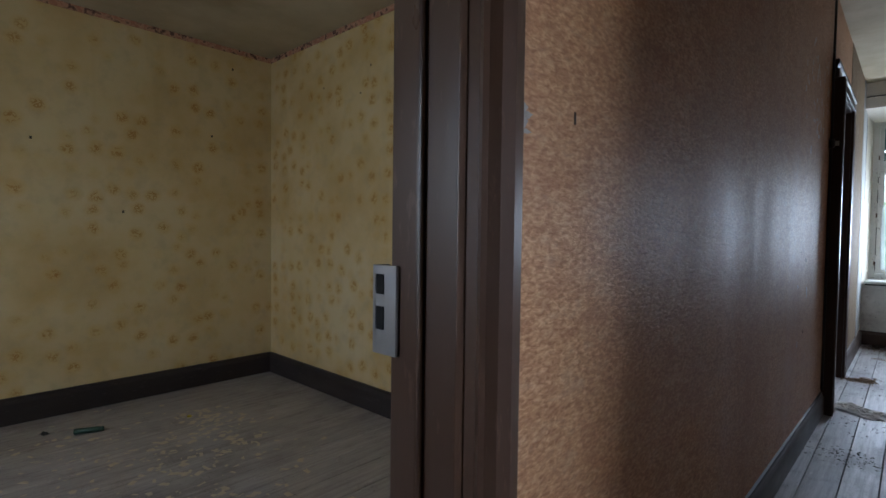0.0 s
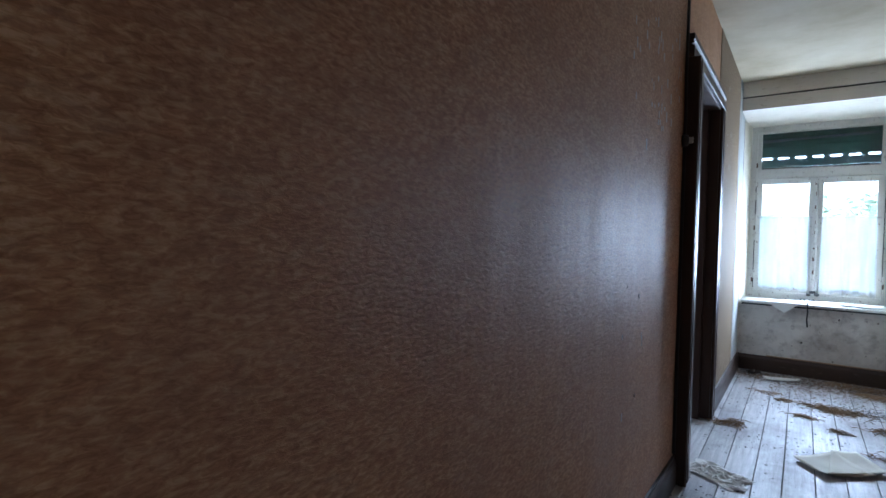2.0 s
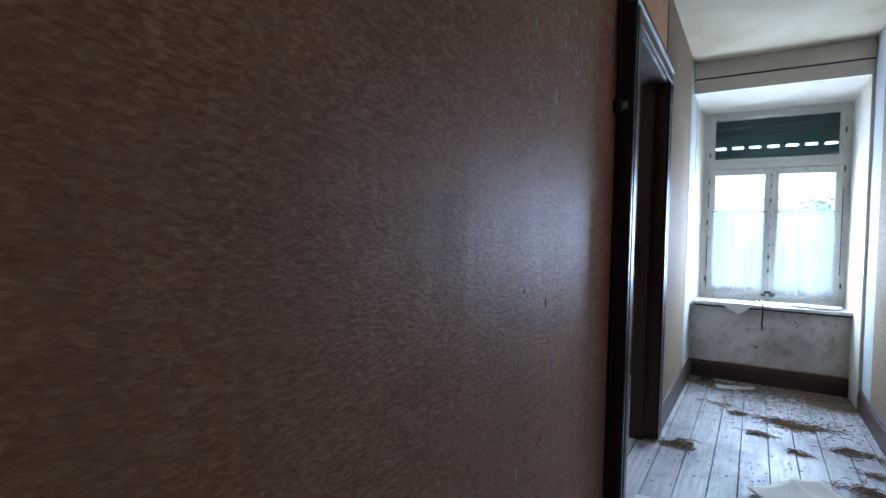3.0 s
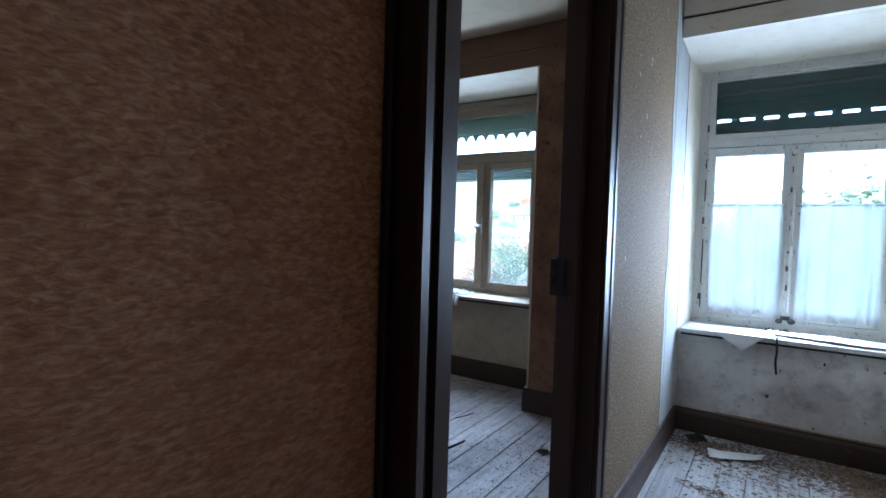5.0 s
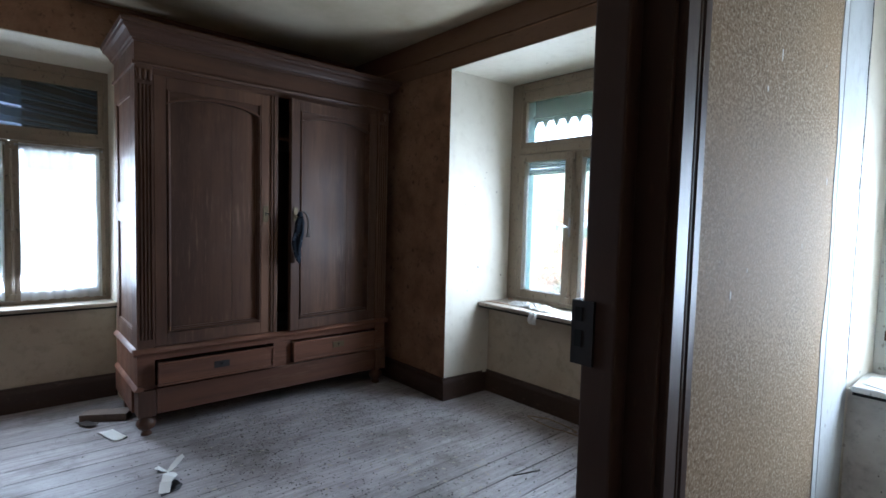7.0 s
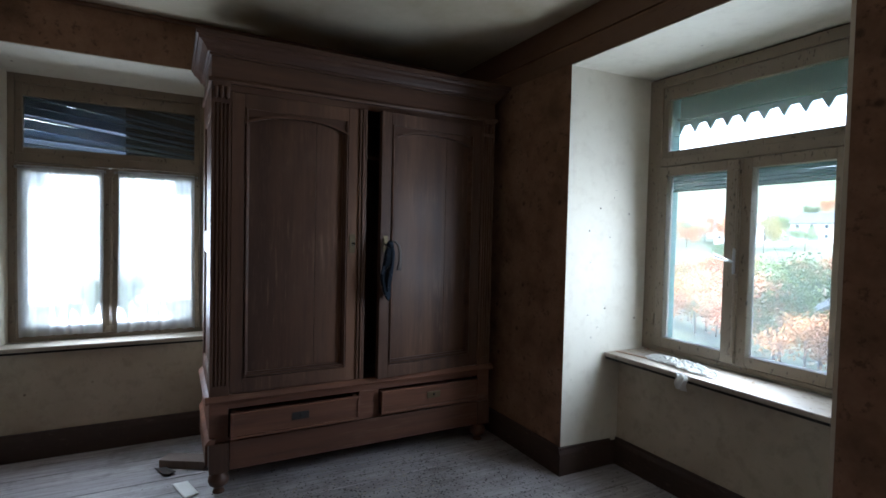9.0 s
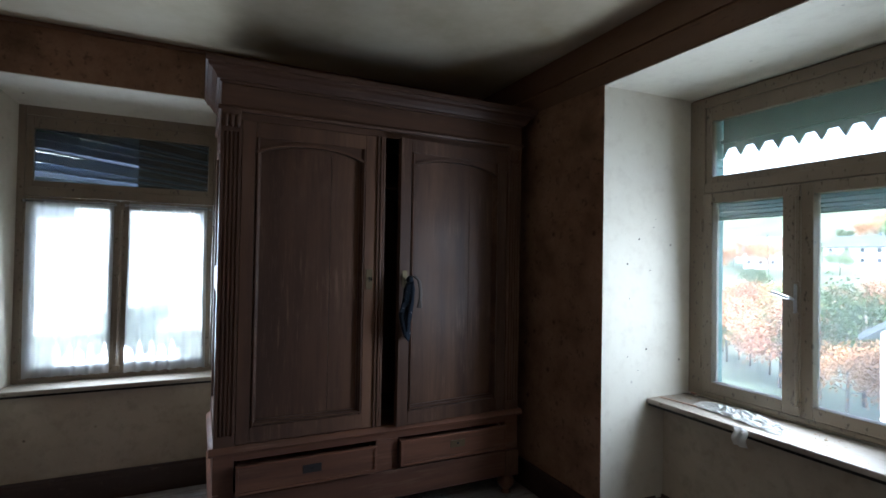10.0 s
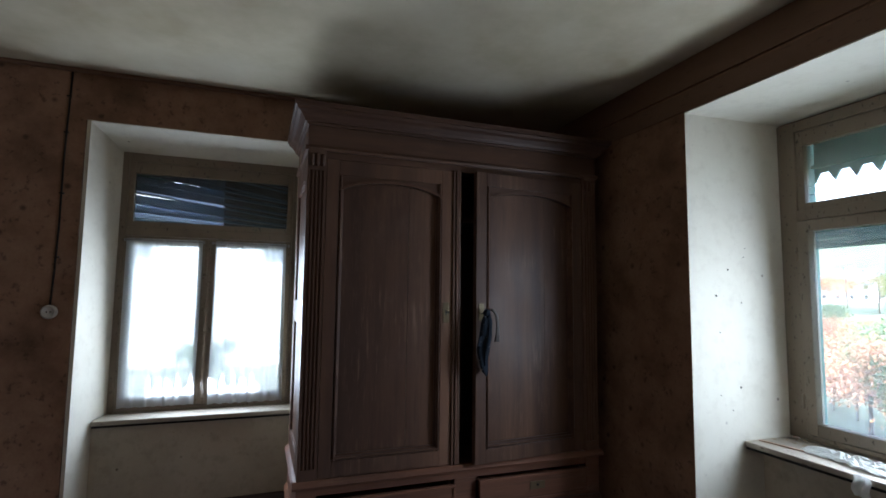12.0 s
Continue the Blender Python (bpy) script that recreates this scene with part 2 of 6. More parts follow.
def cloth(name, tone, through_light=0.5, see=0.25):
    m = bpy.data.materials.new(name)
    m.use_nodes = True
    t = m.node_tree
    t.nodes.remove(t.nodes["Principled BSDF"])
    d, tr, ts = (t.nodes.new(n) for n in ("ShaderNodeBsdfDiffuse", "ShaderNodeBsdfTranslucent", "ShaderNodeBsdfTransparent"))
    co = t.nodes.new("ShaderNodeTexCoord")
    nz = t.nodes.new("ShaderNodeTexNoise")
    nz.inputs["Scale"].default_value = 8
    nz.inputs["Detail"].default_value = 5
    mx = t.nodes.new("ShaderNodeMix")
    mx.data_type = "RGBA"
    mx.inputs[6].default_value = rgb(tone)
    mx.inputs[7].default_value = rgb(tuple(0.8 * v for v in tone))
    t.links.new(co.outputs["Object"], nz.inputs["Vector"])
    t.links.new(nz.outputs["Fac"], mx.inputs["Factor"])
    t.links.new(mx.outputs[2], d.inputs["Color"])
    t.links.new(mx.outputs[2], tr.inputs["Color"])
    a, b = t.nodes.new("ShaderNodeMixShader"), t.nodes.new("ShaderNodeMixShader")
    a.inputs[0].default_value, b.inputs[0].default_value = through_light, see
    t.links.new(d.outputs[0], a.inputs[1])
    t.links.new(tr.outputs[0], a.inputs[2])
    t.links.new(a.outputs[0], b.inputs[1])
    t.links.new(ts.outputs[0], b.inputs[2])
    t.links.new(b.outputs[0], t.nodes["Material Output"].inputs["Surface"])
    return m


def pane_glass():
    m = bpy.data.materials.new("hazed_window_glass")
    m.use_nodes = True
    t = m.node_tree
    t.nodes.remove(t.nodes["Principled BSDF"])
    ts, gl, df = (t.nodes.new(n) for n in ("ShaderNodeBsdfTransparent", "ShaderNodeBsdfGlossy", "ShaderNodeBsdfTranslucent"))
    ts.inputs["Color"].default_value = (0.96, 0.97, 0.96, 1)
    gl.inputs["Roughness"].default_value = 0.03
    # translucent share: a pale veil standing in for glare and haze in the view
    df.inputs["Color"].default_value = (0.86, 0.9, 0.92, 1)
    co, nz, mr = t.nodes.new("ShaderNodeTexCoord"), t.nodes.new("ShaderNodeTexNoise"), t.nodes.new("ShaderNodeMapRange")
    nz.inputs["Scale"].default_value = 9
    nz.inputs["Detail"].default_value = 6
    mr.inputs["From Min"].default_value, mr.inputs["From Max"].default_value, mr.inputs["To Max"].default_value = -0.6, 0.9, 0.15
    t.links.new(co.outputs["Object"], nz.inputs["Vector"])
    t.links.new(nz.outputs["Fac"], mr.inputs["Value"])
    fr = t.nodes.new("ShaderNodeFresnel")
    fr.inputs["IOR"].default_value = 1.45
    a, b = t.nodes.new("ShaderNodeMixShader"), t.nodes.new("ShaderNodeMixShader")
    t.links.new(fr.outputs[0], a.inputs[0])
    t.links.new(ts.outputs[0], a.inputs[1])
    t.links.new(gl.outputs[0], a.inputs[2])
    t.links.new(mr.outputs[0], b.inputs[0])
    t.links.new(a.outputs[0], b.inputs[1])
    t.links.new(df.outputs[0], b.inputs[2])
    t.links.new(b.outputs[0], t.nodes["Material Output"].inputs["Surface"])
    return m


BROWN_PAPER, LIT_PAPER, FLORAL, RED_PAPER = wallpaper_brown(), wallpaper_lit(), wallpaper_floral(), wallpaper_red()
REVEAL = plaster("white_reveal_plaster", (0.64, 0.6, 0.5), (0.46, 0.39, 0.29), 0.9, heavy=0.35)
APRON = plaster("dirty_cream_plaster", (0.5, 0.44, 0.335), (0.3, 0.235, 0.16), 0.8, heavy=0.6)
APRON_WHITE = plaster("mottled_white_plaster", (0.66, 0.63, 0.58), (0.28, 0.24, 0.21), 1.0, heavy=0.95)
PIER = plaster("bare_grey_white_plaster", (0.44, 0.455, 0.45), (0.3, 0.28, 0.25), 0.9, heavy=0.5)
CEILING = ceiling_mat()
FLOOR_GREY = floor_mat("worn_grey_floorboards", (0.4, 0.37, 0.37), (0.54, 0.505, 0.5), (0.23, 0.205, 0.2), 0.75)
FLOOR_HALL = floor_mat("scuffed_blue_grey_floorboards", (0.46, 0.445, 0.44), (0.6, 0.58, 0.56), (0.3, 0.285, 0.275), 0.6)
FLOOR_DARK = floor_mat("grey_brown_floorboards", (0.42, 0.395, 0.385), (0.54, 0.51, 0.49), (0.27, 0.245, 0.235))
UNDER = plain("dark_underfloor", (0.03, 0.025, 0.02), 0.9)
TRIM = painted("dark_brown_gloss_paint", (0.052, 0.03, 0.021), (0.08, 0.046, 0.03), 0.34, spec=0.3)
# lighter copy of TRIM: the stronger light on frame 1 is in its colour
TRIM_LIT = painted("lit_brown_gloss_paint", (0.085, 0.045, 0.026), (0.15, 0.085, 0.055), 0.26, spec=0.5)
BASE_PAINT = painted("brown_baseboard_paint", (0.05, 0.029, 0.021), (0.12, 0.083, 0.064), 0.4, (0.3, 0.3, 1))
BASE_BLACK = painted("black_brown_baseboard_paint", (0.028, 0.021, 0.02), (0.07, 0.055, 0.05), 0.5, (0.3, 0.3, 1))
BEAM_RED = painted("red_brown_beam_paint", (0.17, 0.095, 0.055), (0.09, 0.05, 0.03), 0.6, (0.3, 1, 1))
BEAM_WHITE = painted("white_beam_paint", (0.66, 0.62, 0.56), (0.4, 0.34, 0.28), 0.6, (0.3, 1, 1))
CREAM = painted("aged_cream_window_paint", (0.235, 0.188, 0.132), (0.06, 0.042, 0.028), 0.4, (1, 1, 0.5), 0.85)
SILL = painted("dirty_worn_sill_paint", (0.33, 0.285, 0.225), (0.1, 0.07, 0.05), 0.5, (0.4, 1, 1), 0.85)
OFFWHITE = painted("chipped_white_window_paint", (0.52, 0.51, 0.47), (0.16, 0.13, 0.1), 0.4, (1, 1, 0.5), 0.8)
WOOD_V = wardrobe_wood("dark_walnut_upright_grain", (1, 1, 0.07), 0.3, 1.15)
WOOD_H = wardrobe_wood("dark_walnut_level_grain", (0.07, 1, 1), 0.4)
# own red tone; the 1.6 paints in the light on the lower parts
WOOD_RED = wardrobe_wood("worn_red_walnut_lit", (0.07, 1, 1), 1.0, 1.6)
GLASS = pane_glass()
LACE = cloth("white_net_curtain", (0.86, 0.88, 0.9), 0.78, 0.3)
IRON = plain("dark_iron", (0.014, 0.012, 0.011), 0.6, 0.2)
STEEL = plain("worn_steel", (0.42, 0.42, 0.42), 0.38, 0.9)
BRASS = plain("tarnished_brass", (0.13, 0.1, 0.055), 0.5, 0.7)
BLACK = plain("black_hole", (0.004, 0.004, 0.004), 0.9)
SLATE = painted("blue_grey_weathered_slats", (0.13, 0.18, 0.27), (0.3, 0.34, 0.4), 0.22, (1, 0.15, 1))
GREEN = painted("faded_green_shutter_paint", (0.02, 0.12, 0.095), (0.04, 0.06, 0.06), 0.6, (0.3, 1, 1))
PAPER = plain("white_paper", (0.72, 0.71, 0.67), 0.8, 0, 0.2, 12)
CREAM_CARD = plain("cream_cardboard", (0.68, 0.65, 0.52), 0.75, 0, 0.2, 10)
STRAW = plain("dry_straw_debris", (0.34, 0.235, 0.14), 0.95, 0, 0.8, 80)
DUST = plain("dark_dirt", (0.05, 0.04, 0.033), 0.95, 0, 0.7, 60)
PLASTIC = plain("old_ivory_plastic", (0.55, 0.52, 0.45), 0.35)
CABLE = plain("black_cable", (0.012, 0.011, 0.011), 0.45)


# ---- mesh helpers ----
def box(bm, x0, x1, y0, y1, z0, z1):
    v = [bm.verts.new(p) for p in ((x0, y0, z0), (x1, y0, z0), (x1, y1, z0), (x0, y1, z0), (x0, y0, z1), (x1, y0, z1), (x1, y1, z1), (x0, y1, z1))]
    for f in ((3, 2, 1, 0), (4, 5, 6, 7), (0, 1, 5, 4), (1, 2, 6, 5), (2, 3, 7, 6), (3, 0, 4, 7)):
        bm.faces.new([v[i] for i in f])
    return v


def boxes(*dims, bevel=0.0):
    bm = bmesh.new()
    for d in dims:
        box(bm, *d)
    if bevel:
        bmesh.ops.bevel(bm, geom=bm.edges[:], offset=bevel, segments=2, profile=0.6, affect="EDGES")
    return bm


def sweep(bm, profile, place, n0, n1):
    """Extrudes a closed 2D profile between two stations; place(a, b, s) gives the point."""
    r0 = [bm.verts.new(place(a, b, n0)) for a, b in profile]
    r1 = [bm.verts.new(place(a, b, n1)) for a, b in profile]
    k = len(profile)
    for i in range(k):
        j = (i + 1) % k
        bm.faces.new((r0[i], r0[j], r1[j], r1[i]))
    bm.faces.new(r0[::-1])
    bm.faces.new(r1)
    bmesh.ops.recalc_face_normals(bm, faces=bm.faces[:])


def lathe(bm, profile, centre=(0, 0, 0), seg=24):
    rings = []
    for r, z in profile:
        rings.append([bm.verts.new((centre[0] + r * math.cos(2 * math.pi * i / seg), centre[1] + r * math.sin(2 * math.pi * i / seg), centre[2] + z)) for i in range(seg)])
    for a, b in zip(rings, rings[1:]):
        for i in range(seg):
            j = (i + 1) % seg
            bm.faces.new((a[i], a[j], b[j], b[i]))
    bm.faces.new(rings[0][::-1])
    bm.faces.new(rings[-1])
    for f in bm.faces:
        f.smooth = True
    return bm


def tube(bm, pts, r, seg=8):
    pts = [Vector(p) for p in pts]
    rings = []
    for i, p in enumerate(pts):
        d = (pts[min(i + 1, len(pts) - 1)] - pts[max(i - 1, 0)]).normalized()
        u = d.orthogonal().normalized() if i == 0 else (u - d * u.dot(d)).normalized()
        w = d.cross(u)
        rings.append([bm.verts.new(p + r * (math.cos(2 * math.pi * k / seg) * u + math.sin(2 * math.pi * k / seg) * w)) for k in range(seg)])
    for a, b in zip(rings, rings[1:]):
        for i in range(seg):
            j = (i + 1) % seg
            f = bm.faces.new((a[i], a[j], b[j], b[i]))
            f.smooth = True
    bm.faces.new(rings[0][::-1])
    bm.faces.new(rings[-1])
    return bm


def mesh_of(name, bm, material):
    me = bpy.data.meshes.new(name)
    bm.normal_update()
    bm.to_mesh(me)
    bm.free()
    for m in material if isinstance(material, (list, tuple)) else (material,):
        me.materials.append(m)
    return me


def part(name, bm, material, parent=None, label="", at=None):
    """Links a bmesh as ONE mesh object under a thing or a part."""
    ob = new(name, mesh_of(name, bm, material))
    ob.parent = parent
    if at is not None:
        ob.matrix_basis = at
    if label:
        ob["label"] = label
    return ob


def thing(name, m, label, category, group="", kind=""):
    ob = new(name)
    ob.empty_display_size = 0.1
    ob.matrix_basis = m
    return tagged(ob, label, category, group, kind)


def solid(name, bm, material, label, category, kind="", m=None, group=""):
    ob = part(name, bm, material)
    if m is not None:
        ob.matrix_basis = m
    return tagged(ob, label, category, group, kind)


def askew(ob):
    """The partition runs one degree off the hall's line south of the second doorway: moves its meshes there."""
    for o in (ob, *ob.children_recursive):
        if o.data:
            for v in o.data.vertices:
                if v.co.x > 0.5 and v.co.y < 6.385:
                    v.co.x -= 0.0167 * (6.385 - v.co.y)
    return ob


def wall(name, material, label, dims):
    return solid(name, boxes(*dims), material, label, "wall", "structure")


# ---- plan ----
HALL_E, NORTH, GLAZE, OUTER = 1.97, 8.774, 9.39, 9.62
PART_W, PART_T = 0.735, 0.838          # the partition between hall and rooms
TOP, TOP_Y = 2.58, 2.40               # ceilings
B_W, Y_W, Y_N = -2.60, -2.41, 4.347   # west walls, yellow room's north wall
D1, D2 = (1.98, 2.912, 2.03), (6.354, 7.38, 2.06)


# ---- structure: partition along the hall ----
def partition(name, x0, x1, material, label):
    return wall(name, material, label, [
        (x0, x1, 0.6, D1[0], 0, TOP), (x0, x1, D1[0], D1[1], D1[2], TOP), (x0, x1, D1[1], D2[0], 0, TOP),
        (x0, x1, D2[0], D2[1], D2[2], TOP)])


askew(partition("wall_west_hall", 0.765, PART_T, BROWN_PAPER, "brown woodchip wallpaper on the hall wall, shiny and creased"))
wall("wall_west_hall_end", LIT_PAPER, "hall wall's woodchip wallpaper beside the window, beige as the window lights it", [(0.765, 0.842, D2[1], 8.69, 0, TOP)])
wall("wall_west_hall_pier", PIER, "bare white plaster at the end of the hall wall", [(0.765, 0.846, 8.69, 9.55, 0, TOP)])
askew(wall("wall_yellow_east", FLORAL, "faded yellow floral wallpaper", [(PART_W, 0.765, 0.6, D1[0], 0, TOP), (PART_W, 0.765, D1[0], D1[1], D1[2], TOP), (PART_W, 0.765, D1[1], Y_N + 0.06, 0, TOP)]))
askew(wall("wall_room_east", RED_PAPER, "red brown stained wallpaper", [(PART_W, 0.765, Y_N + 0.06, D2[0], 0, TOP), (PART_W, 0.765, D2[0], D2[1], D2[2], TOP), (PART_W, 0.765, D2[1], 9.2, 0, TOP)]))
# yellow room
wall("wall_yellow_north", FLORAL, "faded yellow floral wallpaper with brown stains", [(Y_W, PART_W, Y_N, Y_N + 0.06, 0, TOP)])
wall("wall_yellow_west", FLORAL, "faded yellow floral wallpaper with brown stains", [(Y_W - 0.3, Y_W, 0.3, Y_N + 0.06, 0, TOP)])
wall("wall_yellow_south", FLORAL, "faded yellow floral wallpaper", [(Y_W, -0.75, 0.3, 0.6, 0, TOP), (-0.75, -0.15, 0.3, 0.6, 0, 1.1), (-0.75, -0.15, 0.3, 0.6, 1.75, TOP), (-0.15, PART_W, 0.3, 0.6, 0, TOP)])
# wardrobe room
wall("wall_room_south", RED_PAPER, "red brown stained wallpaper", [(B_W - 0.45, PART_W, Y_N + 0.06, Y_N + 0.16, 0, TOP)])
WN = (5.875, 7.06, 2.305)               # west window niche: south, north, top
NN = (-1.344, -0.02, 2.312)           # north window niche: west, east, top
wall("wall_room_west", RED_PAPER, "red brown stained wallpaper around a window niche", [
    (B_W - 0.45, B_W, Y_N + 0.16, WN[0], 0, TOP), (B_W - 0.45, B_W, WN[0], WN[1], WN[2], TOP), (B_W - 0.45, B_W, WN[1], NORTH, 0, TOP)])
wall("wall_room_north", RED_PAPER, "red brown stained wallpaper around a window niche", [
    (B_W - 0.45, NN[0], NORTH, OUTER, 0, TOP), (NN[0], NN[1], NORTH, OUTER, NN[2], TOP), (NN[1], PART_W, NORTH, OUTER, 0, TOP)])
# hall
# this stretch is unseen; its dark paper is chosen to bounce less light
wall("wall_hall_east", RED_PAPER, "unseen hall wall, red brown paper chosen to cut bounced light", [
    (HALL_E, HALL_E + 0.12, 0.6, 2.45, 0, TOP), (HALL_E, HALL_E + 0.12, 2.45, 3.34, 2.1, TOP), (HALL_E, HALL_E + 0.12, 3.34, 7.6, 0, TOP)])
wall("wall_hall_east_mid", LIT_PAPER, "woodchip wallpaper across the hall, beige as the window lights it", [(HALL_E, HALL_E + 0.12, 7.6, 8.45, 0, TOP)])
wall("wall_hall_east_end", PIER, "bare bluish white plaster at the end of the hall wall", [(HALL_E, HALL_E + 0.12, 8.45, OUTER, 0, TOP)])
wall("wall_hall_south", BROWN_PAPER, "brown woodchip wallpaper in the hall", [(PART_W, HALL_E + 0.12, 0.3, 0.6, 0, TOP)])
wall("wall_hall_north", BEAM_WHITE, "white painted wall over the window", [(0.847, HALL_E, 8.80, OUTER, 2.335, TOP)])
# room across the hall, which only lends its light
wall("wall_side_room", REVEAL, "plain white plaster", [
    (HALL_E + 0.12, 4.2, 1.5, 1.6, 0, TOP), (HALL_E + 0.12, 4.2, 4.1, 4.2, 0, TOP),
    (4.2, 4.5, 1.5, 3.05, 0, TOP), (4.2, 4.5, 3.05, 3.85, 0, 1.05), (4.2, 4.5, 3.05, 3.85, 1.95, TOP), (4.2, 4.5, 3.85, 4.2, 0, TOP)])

# ceilings
solid("ceiling_hall", boxes((PART_W, HALL_E + 0.12, 0.3, OUTER, TOP, TOP + 0.1)), CEILING, "off-white stained plaster ceiling", "ceiling", "structure")
solid("ceiling_room", boxes((B_W - 0.45, PART_W, Y_N + 0.06, OUTER, TOP, TOP + 0.1)), CEILING, "off-white plaster ceiling with brown stains", "ceiling", "structure")
solid("ceiling_yellow", boxes((Y_W, PART_W, 0.6, Y_N, TOP_Y, TOP + 0.1)), CEILING, "grey stained plaster ceiling", "ceiling", "structure")
solid("ceiling_side", boxes((HALL_E + 0.12, 4.5, 1.5, 4.2, TOP, TOP + 0.1)), CEILING, "plain white ceiling", "ceiling", "structure")
solid("roof_slab", boxes((-3.3, 4.6, 0.2, 9.7, TOP + 0.1, TOP + 0.4)), UNDER, "dark loft floor above the rooms", "roof", "structure")
solid("facade", boxes((-3.05, 4.5, 9.3, OUTER, -4.3, -0.1), (-3.05, -2.75, 0.3, 9.3, -4.3, -0.1), (-3.05, 4.5, 0.2, 0.3, -4.3, -0.1), (4.4, 4.5, 0.3, 9.3, -4.3, -0.1)), APRON, "rendered outer wall below the rooms", "wall", "structure")


# ---- niches and reveals ----
def splay(name, face0, face1, z0, z1, flip, label):
    """A thin reveal slab between two plan points, given as (x, y)."""
    bm = bmesh.new()
    (ax, ay), (bx, by) = face0, face1
    d = Vector((bx - ax, by - ay)).normalized()
    n = Vector((-d.y, d.x)) * (0.02 * flip)
    pts = [(ax, ay), (bx, by), (bx + n.x, by + n.y), (ax + n.x, ay + n.y)]
    sweep(bm, pts, lambda a, b, s: (a, b, s), z0, z1)
    return solid(name, bm, REVEAL, label, "wall", "structure")


splay("reveal_1", (NN[0] + 0.002, NORTH + 0.002), (-1.304, GLAZE), 0, NN[2], 1, "white plaster window reveal with small chips")
splay("reveal_2", (NN[1] - 0.004, NORTH - 0.003), (-0.17, GLAZE), 0, NN[2], -1, "white plaster window reveal")
splay("reveal_3", (B_W - 0.002, WN[0] + 0.004), (-2.98, 5.962), 0, WN[2], -1, "white plaster window reveal with small chips")
splay("reveal_4", (B_W + 0.003, WN[1] - 0.004), (-2.98, 7.03), 0, WN[2], 1, "white plaster window reveal")
splay("reveal_6", (0.8465, 9.085), (0.888, GLAZE), 0, 2.334, 1, "white plaster window reveal")
splay("reveal_5", (HALL_E - 0.02, NORTH - 0.003), (1.932, GLAZE), 0, 2.34, -1, "white plaster window reveal")
solid("soffit_1", boxes((NN[0] + 0.004, NN[1] - 0.004, NORTH - 0.003, GLAZE, 2.306, 2.311)), REVEAL, "white plaster soffit of the window niche", "wall", "structure")
bm = bmesh.new()
sweep(bm, [(B_W + 0.003, 2.298), (-2.98, 2.228), (-2.98, 2.303), (B_W + 0.003, 2.303)], lambda a, b, s: (a, s, b), WN[0] + 0.005, WN[1] - 0.005)
solid("soffit_2", bm, REVEAL, "white plaster soffit of the window niche", "wall", "structure")
bm = bmesh.new()
sweep(bm, [(NORTH + 0.02, 2.334), (GLAZE, 2.292), (GLAZE, 2.338), (NORTH + 0.02, 2.338)], lambda a, b, s: (s, a, b), 0.848, HALL_E - 0.021)
solid("soffit_3", bm, REVEAL, "white plaster soffit of the hall window niche", "wall", "structure")
solid("apron_wall_1", boxes((NN[0] + 0.02, NN[1] - 0.03, 9.19, 9.36, 0, 0.655)), APRON, "dirty cream plaster below the window sill", "wall", "structure")
solid("apron_wall_1_outer", boxes((NN[0], NN[1], 9.36, OUTER, 0, 0.65)), APRON, "rendered wall below the window", "wall", "structure")
solid("apron_wall_2", boxes((-2.95, -2.81, WN[0] + 0.02, WN[1] - 0.02, 0, 0.63)), APRON, "dirty cream plaster below the window sill", "wall", "structure")
solid("apron_wall_2_outer", boxes((-3.05, -2.95, WN[0], WN[1], 0, 0.625)), APRON, "rendered wall below the window", "wall", "structure")
solid("apron_wall_3", boxes((0.851, HALL_E - 0.03, 9.10, 9.36, 0, 0.62)), APRON_WHITE, "mottled white plaster below the hall window, stained and chipped", "wall", "structure")
solid("apron_wall_3_outer", boxes((0.846, HALL_E, 9.36, OUTER, 0, 0.615)), APRON, "rendered wall below the window", "wall", "structure")


# ---- beams and rails under the ceilings ----
def beam(name, x0, x1, y, z0, groove, material, label):
    root = thing(name, pose(0, 0, 0), label, "beam", kind="structure")
    part("board", boxes((x0, x1, y - 0.022, y + 0.02, z0, groove - 0.006), bevel=0.003), material, root)
    part("board", boxes((x0, x1, y - 0.028, y + 0.02, groove + 0.006, TOP - 0.004), bevel=0.003), material, root)
    part("groove", boxes((x0, x1, y - 0.01, y + 0.01, groove - 0.006, groove + 0.006)), BLACK, root)


beam("beam_room", B_W + 0.002, PART_W - 0.002, NORTH + 0.018, 2.314, 2.42, BEAM_RED, "red brown boarded beam over the window with a dark joint")
beam("beam_hall", 0.848, HALL_E - 0.003, NORTH + 0.02, 2.333, 2.445, BEAM_WHITE, "white boarded beam over the hall window with a dark joint")
solid("trim_ceiling_west", boxes((B_W - 0.01, B_W + 0.03, Y_N + 0.17, NORTH - 0.02, TOP - 0.02, TOP - 0.002), bevel=0.006), BEAM_RED, "thin brown ceiling moulding", "trim", "structure")


# ---- baseboards ----
BASE_PROFILE = [(0, 0), (0.022, 0), (0.022, 0.115), (0.017, 0.128), (0.012, 0.135), (0.012, 0.148), (0, 0.15)]


def baseboard(p0, p1, side, material, h=1.0, label="brown painted wooden baseboard"):
    """Along the wall face from p0 to p1; side: +1 when the room lies left of that way."""
    a, b = Vector(p0), Vector(p1)
    d = (b - a).normalized()
    n = Vector((-d.y, d.x)) * side
    bm = bmesh.new()
    sweep(bm, BASE_PROFILE, lambda u, z, s: ((a + d * s + n * (u - 0.002)).x, (a + d * s + n * (u - 0.002)).y, z * h), 0, (b - a).length)
    return solid("baseboard", bm, material, label, "baseboard", "structure")


